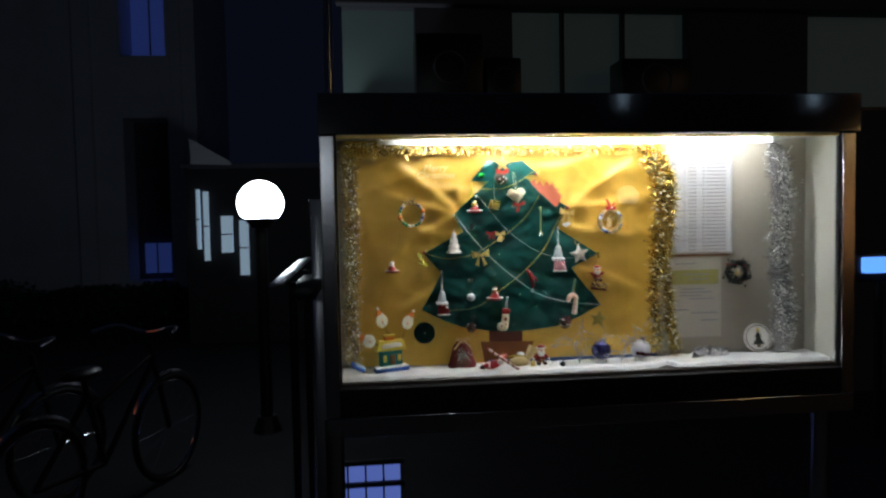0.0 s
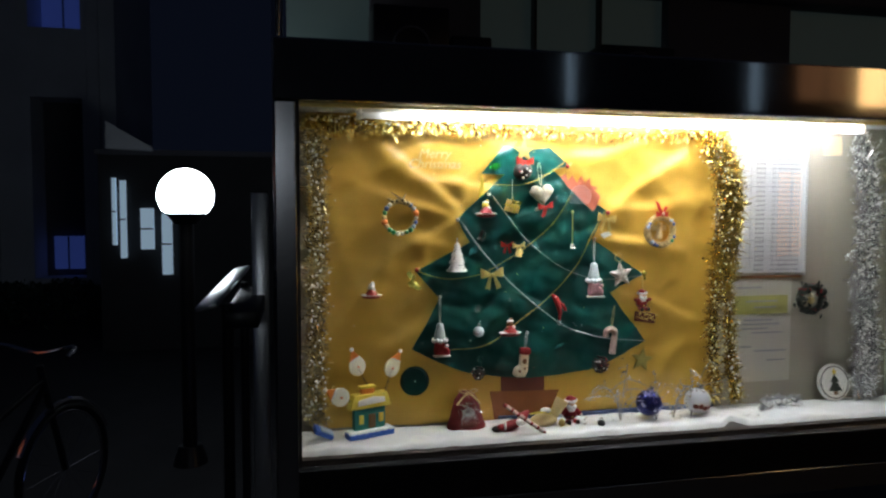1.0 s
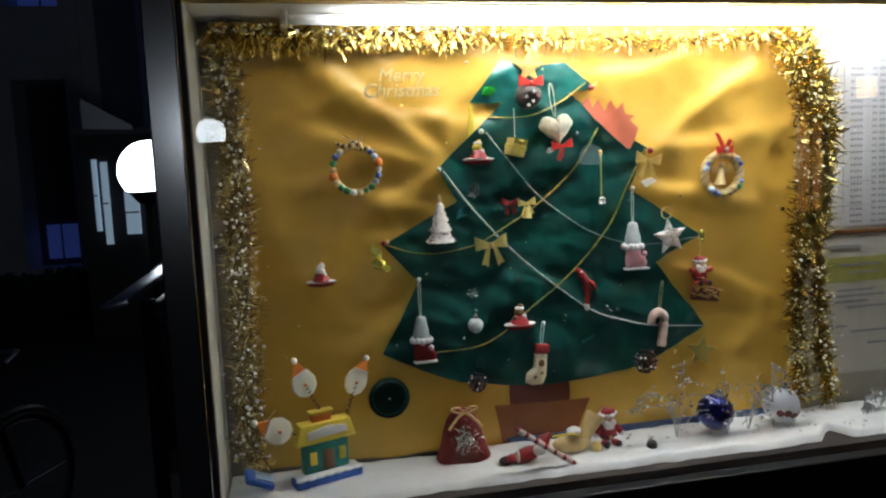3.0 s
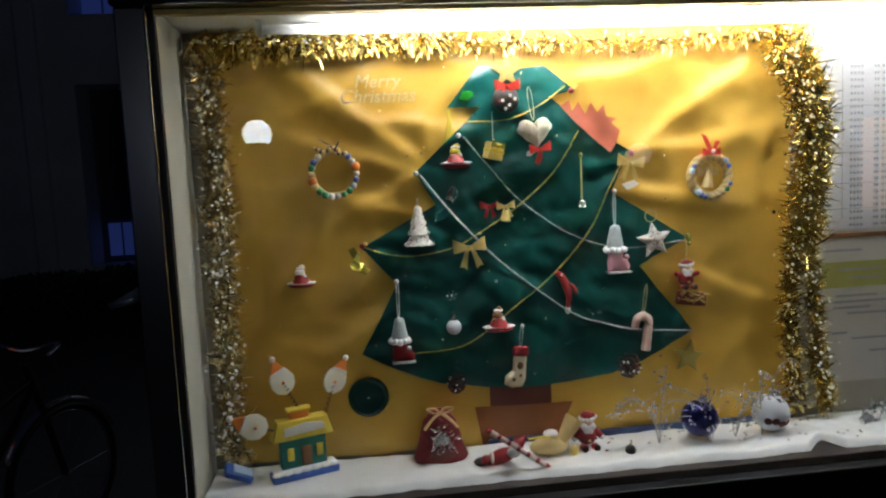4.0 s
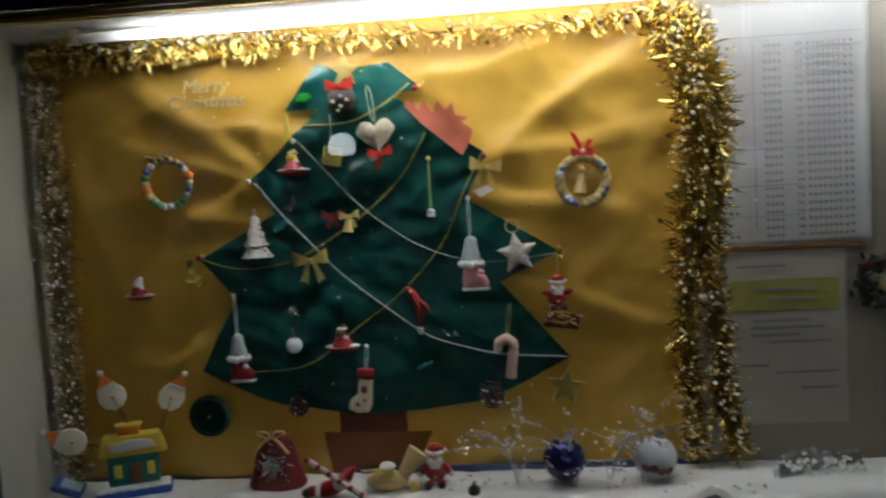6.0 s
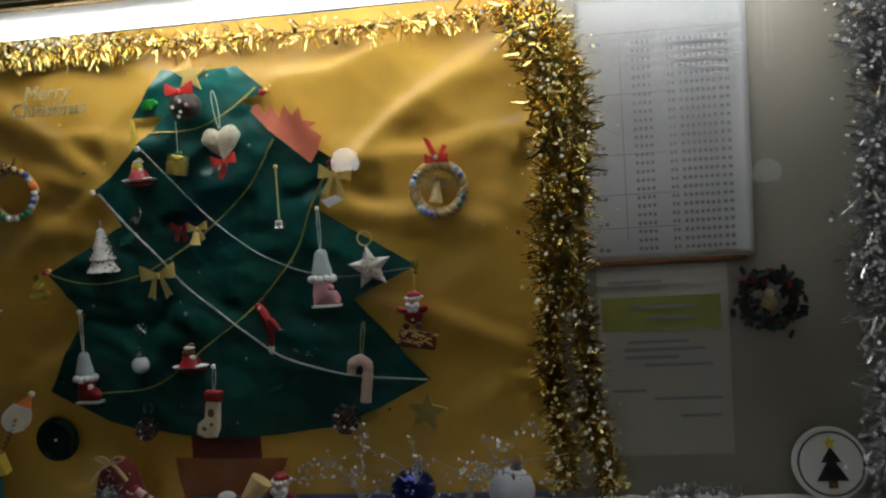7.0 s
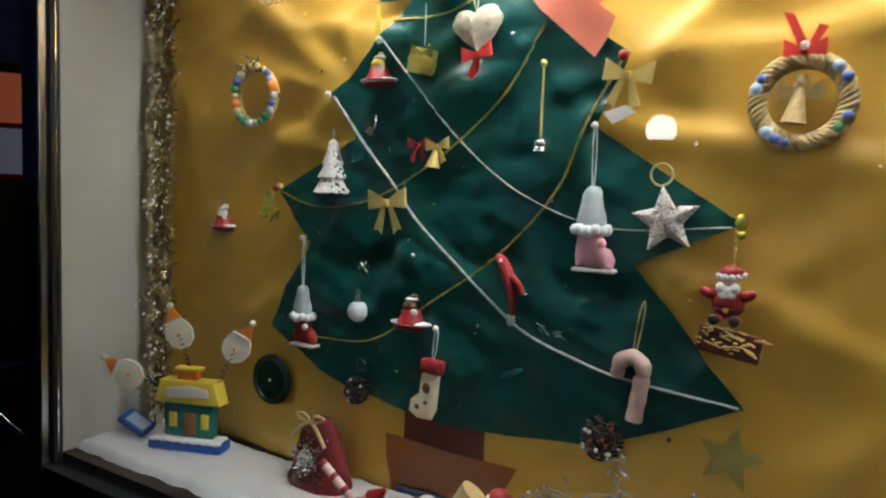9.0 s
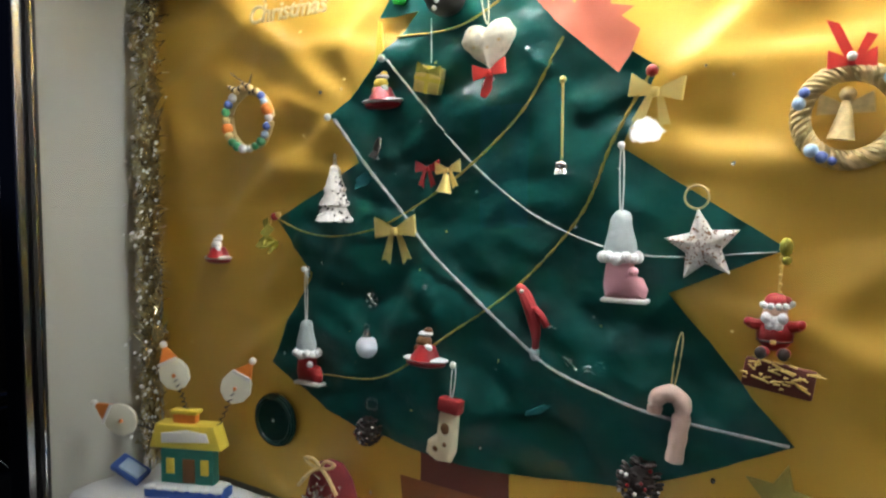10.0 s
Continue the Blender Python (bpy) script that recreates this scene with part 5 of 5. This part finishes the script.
# silver wire spray with beads
t = thing("wire_spray", "silver wire spray with glitter beads standing in the snow", "wire decoration", (0.33, -0.10, FL - 0.004))
rnd = random.Random(15)
wires, beads = Shape(), Shape()
roots = [(-0.02, 0.0), (-0.11, 0.02), (0.09, 0.015), (0.04, 0.02)]
for i in range(24):
    rx, ry = roots[i % 4]
    a = rnd.uniform(-1.25, 1.25)
    ln = rnd.uniform(0.07, 0.17)
    sag = rnd.uniform(-0.01, 0.035)
    ctrl = [(rx, ry, 0.0), (rx + 0.35 * ln * math.sin(a) * 0.6, ry - 0.01 * rnd.random(), 0.55 * ln), (rx + ln * math.sin(a) * 0.8, ry - 0.02 * rnd.random(), 0.85 * ln * max(0.35, math.cos(a)) + 0.02),
            (rx + ln * math.sin(a) * 1.25, ry - 0.025 * rnd.random(), 0.75 * ln * max(0.35, math.cos(a)) - sag + 0.03)]
    pts = curve_pts(ctrl, 26)
    for p in pts:
        p.z = max(p.z, 0.002)
    wires.tube(pts, 0.0008, M_cordsilver, 5)
    for k in range(3):
        q = pts[rnd.randrange(10, 26)]
        e = q + Vector((rnd.gauss(0, 0.012), rnd.gauss(0, 0.006), rnd.gauss(0, 0.012)))
        e.z = max(e.z, 0.003)
        wires.rod(q, e, 0.0006, M_cordsilver, seg=4)
        beads.ball(e, 0.0026, M_silver, 6)
    for k in range(8):
        p = pts[rnd.randrange(6, len(pts))]
        beads.ball(p + Vector((rnd.gauss(0, 0.002), rnd.gauss(0, 0.002), rnd.gauss(0, 0.002))), rnd.uniform(0.0015, 0.0032), M_silver, 6)
wires.make("wires", t, "thin silver wire")
beads.make("beads", t, "silver glitter beads", 0)
s = Shape()
rnd = random.Random(17)
for i in range(40):
    x, y = rnd.uniform(0.10, 0.62), rnd.uniform(-0.14, -0.04)
    s.ball((x, y, FL + 0.003 + 0.006 * noise.noise((x * 9, y * 14, 1))), (0.0025, 0.0025, 0.0012), M_silver, 6)
settle(s.make("sequin_scatter", smooth=0), "loose silver sequins scattered on the snow", "sequins", kind="stuff")

# wreath of dark leaves and round plaque on the panel
t = thing("leaf_wreath", "dark leaf wreath with a cream ornament in its middle", "wreath", (0.832, -0.014, 1.403), (0, 0, 0), "wreaths")
Shape().ring((0, 0, 0), 0.036, 0.008, M_darkleaf, 30, 8, 0.001).make("ring", t)
s = Shape()
rnd = random.Random(21)
for i in range(150):
    a = rnd.uniform(0, 6.28)
    r = 0.036 + rnd.gauss(0, 0.007)
    s.ball((r * math.cos(a), rnd.uniform(-0.014, 0), r * math.sin(a)), (0.008, 0.0016, 0.004), M_darkleaf if i % 9 else M_red, 6, pose(0, 0, 0, rnd.uniform(-50, 50), rnd.uniform(0, 360), rnd.uniform(-40, 40)))
s.make("leaves", t, "dark green leaves with red berries")
s = Shape().ball((0, -0.004, -0.004), (0.011, 0.006, 0.012), M_straw, 10).ball((0, -0.005, 0.010), 0.007, M_cream, 10)
s.make("ornament", t, "cream ornament")
t = thing("round_plaque", "white round plaque with a dark tree motif", "plaque", (0.901, -0.030, 1.162), (-10, 0, 0))
Shape().rod((0, 0, 0), (0, -0.008, 0), 0.052, M_white, 0.051, 40).make("disc", t)
s = Shape().slab([(-0.022, -0.024), (0.022, -0.024), (0.006, 0.002), (0.014, 0.002), (0.0, 0.024), (-0.014, 0.002), (-0.006, 0.002)], -0.0085, -0.0105, M_darkleaf)
s.slab([(-0.006, -0.034), (0.006, -0.034), (0.006, -0.024), (-0.006, -0.024)], -0.0085, -0.0105, M_brown)
s.make("motif", t, "dark green tree motif", 0)
Shape().slab([(x, z + 0.030) for x, z in star_outline(0.010, 0.004)], -0.0085, -0.0105, M_yellow).make("star", t, "yellow star", 0)
Shape().ring((0, -0.008, 0), 0.045, 0.0016, M_dark, 40, 6).make("line", t, "dark ring line")

# tiny sequins caught on the tree and paper
s = Shape()
rnd = random.Random(44)
for i in range(70):
    x, z = rnd.uniform(-0.26, 0.27), rnd.uniform(1.24, 1.70)
    if i > 45:
        x, z = rnd.uniform(-0.5, 0.5), rnd.uniform(1.14, 1.84)
    c = Vector(on_wall(x, z, 0.004))
    d = Vector((rnd.gauss(0, 0.5), -1, rnd.gauss(0, 0.5))).normalized()
    s.rod(c, c + d * 0.0008, rnd.uniform(0.0012, 0.0032), M_silver if i % 3 else M_gold, seg=6)
settle(s.make("sequin_scatter", smooth=0), "tiny silver and gold sequins stuck on the paper", "sequins", kind="stuff")
for x, z in ((-0.306, 1.503), (0.087, 1.765)):
    s = Shape().ball((0, 0, 0), 0.0055, M_red, 10).ball((0.006, 0.001, 0.003), 0.004, M_gold, 8)
    settle(s.make("berry_pin"), "small red berry pinned at a tree tip", "pin", on_wall(x, z, 0.014), group="berry pins")


# ---------- outside ----------
# grey building with a recessed arched window
b = thing("grey_building", "tall grey rendered building with a dark recessed window", "building", (-6.7, 11.0, 0), kind="")
def at_b(x, y, z):
    return (x + 6.7, y - 11.0, z)
def bbox(par, org, name, x0, x1, y0, y1, z0, z1, m, label="", bevel=0.0):
    return Shape().box(((x0 + x1) / 2 - org[0], (y0 + y1) / 2 - org[1], (z0 + z1) / 2), (x1 - x0, y1 - y0, z1 - z0), m, bevel).make(name, par, label, 0)
O = (-6.7, 11.0)
bbox(b, O, "wall", -12, -4.95, 11.0, 14, 0, 9, M_facade)
bbox(b, O, "wall", -4.15, -3.62, 11.0, 14, 0, 9, M_facade)
bbox(b, O, "wall", -4.95, -4.15, 11.0, 14, 3.55, 4.70, M_facade)
bbox(b, O, "wall", -4.95, -4.15, 11.0, 14, 6.4, 9, M_facade)
bbox(b, O, "wall", -4.95, -4.15, 11.0, 14, 0, 0.5, M_facade)
# dark render on the back plate puts the recess's shade into its colour
bbox(b, O, "recess", -4.95, -4.15, 11.6, 11.7, 0.5, 3.55, M_facade2, "recess back coloured dark for its shade")
w = bbox(b, O, "window", -4.80, -4.33, 11.5, 11.58, 0.62, 1.2, M_blue, "dim blue lit window or added glow strip mirrored in the steel")
bbox(w, (0, 0), "mullion", -4.575 + 6.7, -4.555 + 6.7, 11.47 - 11, 11.498 - 11, 0.62, 1.2, M_black)
w = bbox(b, O, "window", -4.90, -4.2, 11.5, 11.58, 4.75, 6.35, M_blue, "dim blue lit window or added glow strip mirrored in the steel")
bbox(w, (0, 0), "mullion", -4.56 + 6.7, -4.54 + 6.7, 11.47 - 11, 11.498 - 11, 4.75, 6.35, M_black)
bbox(b, O, "pilaster", -5.75, -5.45, 10.85, 11.0, 0, 9, M_facade, "", 0.02)
bbox(b, O, "pilaster", -4.06, -3.86, 10.92, 11.0, 0, 9, M_facade, "", 0.02)
bbox(b, O, "roof", -12.1, -3.6, 10.8, 14.1, 9, 9.3, M_facade2)

b = thing("low_building", "low dark building with a canopy and faintly lit windows", "building", (-2.4, 6.9, 0))
O = (-2.4, 6.9)
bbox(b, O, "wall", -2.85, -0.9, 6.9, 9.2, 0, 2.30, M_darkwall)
Shape().slab([(-0.34, -0.10), (-0.34, 0.22), (0.16, -0.08), (0.16, -0.12)], -0.10, -0.02, M_facade, 0.01).make("canopy", b, "pale sloping canopy").location = (0, 0, 2.46)
for x0, x1, z0, z1 in ((-2.695, -2.655, 1.25, 2.03), (-2.61, -2.55, 1.10, 2.0), (-2.39, -2.25, 1.20, 1.68), (-2.16, -2.05, 0.90, 1.62)):
    w = bbox(b, O, "window", x0, x1, 6.83, 6.89, z0, z1, M_cool, "faintly lit pane")
    bbox(w, (0, 0), "bar", x0 + 2.4, x1 + 2.4, -0.10, -0.072, (z0 + z1) / 2 - 0.008, (z0 + z1) / 2 + 0.008, M_black)
bbox(b, O, "roof", -2.88, -0.85, 6.86, 9.25, 2.30, 2.36, M_facade2)

# building behind the case
b = thing("rear_building", "dark building behind the case with dim greenish windows", "building", (2.5, 3.2, 0))
O = (2.5, 3.2)
bbox(b, O, "wall", -0.66, 7.0, 3.2, 7, 0, 2.5, M_facade2)
bbox(b, O, "wall", -0.66, 7.0, 3.2, 7, 3.3, 6.5, M_facade2)
for x0, x1 in ((-0.08, 0.72), (2.22, 3.3), (4.6, 7.0)):
    bbox(b, O, "wall", x0, x1, 3.2, 7, 2.5, 3.3, M_facade2)
for x0, x1, m in ((-0.66, -0.08, M_green), (0.72, 1.14, M_green), (1.16, 1.66, M_green), (1.68, 2.22, M_green), (3.3, 4.6, M_green)):
    w = bbox(b, O, "window", x0, x1, 3.30, 3.34, 2.5, 3.3, m, "dim greenish pane")
    bbox(w, (0, 0), "sill", x0 - 2.5, x1 - 2.5, -0.02, 0.10, 2.47, 2.5, M_black)
for x in (1.15, 1.67):
    bbox(b, O, "mullion", x - 0.01, x + 0.01, 3.22, 3.29, 2.5, 3.3, M_black)
bbox(b, O, "cornice", -0.7, 7.0, 3.1, 3.2, 3.3, 3.42, M_facade2, "", 0.01)
bbox(b, O, "roof", -0.8, 7.1, 3.0, 7.1, 6.5, 6.7, M_facade2)
for x0, x1, z1 in ((-0.10, 0.42, 3.02), (0.44, 0.72, 2.84), (1.52, 2.10, 2.84)):
    s = Shape().box((0, 0, (z1 - 2.5) / 2), (x1 - x0, 0.28, z1 - 2.5), M_black, 0.02)
    u = thing("air_conditioner", "dark outdoor air conditioner unit on a wall ledge", "air conditioner", ((x0 + x1) / 2, 3.02, 2.5), group="air conditioners")
    s.make("casing", u)
    g = Shape().ring((0, -0.145, (z1 - 2.5) / 2), min(0.12, (x1 - x0) * 0.3), 0.008, M_facade2, 24, 6)
    g.make("fan_grille", u)
    Shape().box((0, 0.0, -0.02), (x1 - x0 + 0.04, 0.34, 0.04), M_facade2, 0.004).box((0, 0.12, -0.10), (0.05, 0.08, 0.16), M_facade2).make("bracket", u)

# slim pole and side rail beside the case
s = Shape().rod((0, 0, 0), (0, 0, 4.2), 0.022, M_steel, seg=14)
settle(s.make("metal_pole"), "slim metal pole standing behind the case", "pole", (-0.664, 1.0, 0))
t = thing("side_rail", "narrow stainless upright beside the case", "post", (-0.725, 0.80, 0))
Shape().box((0, 0, 0.862), (0.055, 0.05, 1.70), M_alu, 0.004).make("upright", t, "bright square tube")
Shape().box((0, 0, 0.006), (0.08, 0.08, 0.012), M_steel, 0.003).make("base_plate", t)
Shape().box((0, 0, 1.716), (0.059, 0.054, 0.008), M_black, 0.002).make("end_cap", t, "black plastic cap")

# blue lit glazed panel low behind the case
t = thing("glazed_panel", "low dark frame with small blue lit panes", "glazed panel", (-0.45, 1.15, 0))
for r in range(3):
    for c in range(4):
        Shape().box((-0.225 + c * 0.092, 0, 0.07 + r * 0.115), (0.082, 0.012, 0.085), M_bluepale, 0.006).make("pane", t, "frosted blue lit pane")
for r in range(4):
    Shape().box((-0.087, 0, 0.012 + r * 0.115), (0.40, 0.03, 0.024), M_black, 0.003).make("rail", t)
for c in range(5):
    Shape().box((-0.271 + c * 0.092, 0.002, 0.19), (0.008, 0.022, 0.36), M_black, 0.002).make("bar", t)

# pale flat rail that runs back beside the case
t = thing("flat_handrail", "pale flat metal handrail on dark posts beside the case", "handrail", (-0.83, 0.70, 0))
rail_turn = pose(0, 0, 0, 0, -12, 0) @ pose(0, 0, 0, 3.2, 0, -4)
Shape().box((0, 0, 1.400), (0.062, 0.74, 0.014), M_alu, 0.004, rail_turn).make("rail", t, "pale aluminium flat bar")
Shape().box((0.07, 0.02, 1.330), (0.10, 0.70, 0.05), M_black, 0.004).make("under_rail", t, "dark lower bar")
for y in (-0.30, 0.34):
    Shape().rod((0.03, y, 0.016), (0.03, y, 1.375), 0.016, M_black, seg=12).make("post", t)
    Shape().rod((0.03, y, 0), (0.03, y, 0.016), 0.05, M_black, seg=16).make("foot", t)


# parked bicycles
def bicycle(at, rot):
    t = thing("bicycle", "dark parked bicycle with bright metal mudguards", "bicycle", at, (0, 0, rot), "parked bicycles")
    for x in (-0.52, 0.52):
        w = Shape().ring((x, 0, 0.33), 0.32, 0.018, M_rubber, 40, 8).make("wheel", t, "black tyre wheel")
        Shape().ring((x, 0, 0.33), 0.295, 0.008, M_chrome, 40, 6).make("rim", w, "metal rim")
        s = Shape()
        for i in range(14):
            a = 2 * math.pi * i / 14
            s.rod((x, 0, 0.33), (x + 0.295 * math.cos(a), 0, 0.33 + 0.295 * math.sin(a)), 0.0012, M_chrome, seg=4)
        s.make("spokes", w)
        pts = [(x + 0.35 * math.cos(a), 0, 0.33 + 0.35 * math.sin(a)) for a in [0.35 + 2.3 * i / 20 for i in range(21)]]
        Shape().tube(pts, 0.014, M_chrome, 6).make("mudguard", t, "bright metal mudguard")
    s = Shape()
    for a, c in (((-0.52, 0, 0.33), (-0.05, 0, 0.30)), ((-0.05, 0, 0.30), (-0.18, 0, 0.80)), ((-0.05, 0, 0.30), (0.38, 0, 0.78)), ((-0.15, 0, 0.62), (0.37, 0, 0.82)), ((0.36, 0, 0.90), (0.52, 0, 0.33)), ((-0.52, 0, 0.33), (-0.16, 0, 0.70))):
        s.rod(a, c, 0.016, M_black, seg=10)
    s.make("frame", t, "black frame")
    Shape().ball((-0.19, 0, 0.83), (0.13, 0.07, 0.035), M_black, 14).make("saddle", t)
    Shape().tube(curve_pts([(0.20, -0.27, 0.98), (0.34, -0.20, 1.0), (0.36, 0, 0.96), (0.34, 0.20, 1.0), (0.20, 0.27, 0.98)], 24), 0.011, M_chrome, 8).make("handlebar", t, "metal handlebar")
    return t


bicycle((-1.95, 1.58, 0), 70)
bicycle((-2.55, 1.35, 0), 64)

# shrubs along the building
rnd = random.Random(31)
vs, fs = [], []
for i in range(9000):
    x = rnd.uniform(-9, -1.6)
    top = 0.55 + 0.30 * noise.noise((x * 1.3, 0, 0))
    y, z = 9.4 + rnd.gauss(0, 0.35), max(0.02, rnd.uniform(0, 1) ** 0.6 * top)
    d = Vector((rnd.gauss(0, 1), rnd.gauss(0, 1), rnd.gauss(0, 1))).normalized()
    e = d.orthogonal().normalized()
    k = len(vs)
    c = Vector((x, y, z))
    vs += [tuple(c - d * 0.05), tuple(c + e * 0.02), tuple(c + d * 0.05), tuple(c - e * 0.02)]
    fs.append((k, k + 1, k + 2, k + 3))
settle(cells("hedge", vs, fs, M_shrub, smooth=False), "dark low hedge of small leaves by the buildings", "hedge", kind="stuff")

# blue screen far to the side
t = thing("lit_sign", "small blue lit sign panel on a dark stand", "sign", (3.05, 2.0, 0))
Shape().box((0, 0, 1.23), (0.30, 0.05, 0.11), M_bluestrong, 0.01).make("panel", t, "blue lit panel")
Shape().box((0, 0.04, 1.21), (0.36, 0.03, 0.20), M_black, 0.01).make("casing", t)
Shape().rod((0, 0.04, 0), (0, 0.04, 1.12), 0.025, M_black, seg=12).make("stand", t)

# street side behind the camera's start, seen mirrored in the steel
b = thing("shop_building", "street building with warm lit shop windows", "building", (3.0, -13.0, 0))
O = (3.0, -13.0)
bbox(b, O, "wall", -9, 18, -16, -13.0, 0, 8, M_facade2)
bbox(b, O, "roof", -9.2, 18.2, -16.2, -12.8, 8, 8.3, M_facade2)
# blue pane and narrow cool strips are added, unseen, for the steel to mirror
for x0, x1, z0, z1, m in ((10.6, 11.2, 0.6, 2.6, M_shop), (12.7, 14.1, 4.2, 6.6, M_shopbright), (14.35, 15.0, 4.2, 6.6, M_cyanlit), (11.0, 12.4, 4.3, 6.4, M_shopdim),
                          (9.75, 9.95, 4.0, 7.0, M_cool), (5.2, 5.35, 4.0, 7.0, M_cool), (-6.5, -5.4, 1.0, 3.6, M_blue)):
    w = bbox(b, O, "window", x0, x1, -12.99, -12.93, z0, z1, m, "lit window or added glow strip mirrored in the steel")
    bbox(w, (0, 0), "bar", (x0 + x1) / 2 - 3.02, (x0 + x1) / 2 - 2.98, 0.072, 0.10, z0, z1, M_black)
t = thing("wall_lantern", "warm glowing lantern on a black post", "street lamp", (5.0, -5.0, 0))
Shape().box((0, 0, 2.35), (0.14, 0.14, 0.20), M_warm, 0.02).make("lantern_glass", t, "warm glowing glass")
Shape().rod((0, 0, 2.46), (0, 0, 2.60), 0.14, M_black, 0.02, 8).make("cap", t)
Shape().rod((0, 0, 0), (0, 0, 2.24), 0.04, M_black, seg=12).make("post", t)

# vending machine down the side street
t = thing("vending_machine", "dark vending machine with orange lit panel and grey display", "vending machine", (-3.65, 1.20, 0), (0, 0, 62))
Shape().box((0, 0.36, 1.08), (1.0, 0.70, 2.14), M_black, 0.02).make("body", t)
Shape().box((0, -0.005, 1.955), (0.92, 0.03, 0.27), M_orange, 0.01).make("lit_panel", t, "orange lit panel")
Shape().box((0, -0.005, 1.665), (0.86, 0.03, 0.25), M_screen, 0.01).make("display", t, "grey lit display")
for z in (1.805, 1.525):
    Shape().box((0, -0.012, z), (0.94, 0.03, 0.026), M_red, 0.005).make("trim", t, "red trim")
Shape().box((0, -0.005, 0.40), (0.6, 0.03, 0.18), M_rubber, 0.01).make("hatch", t, "black hatch")
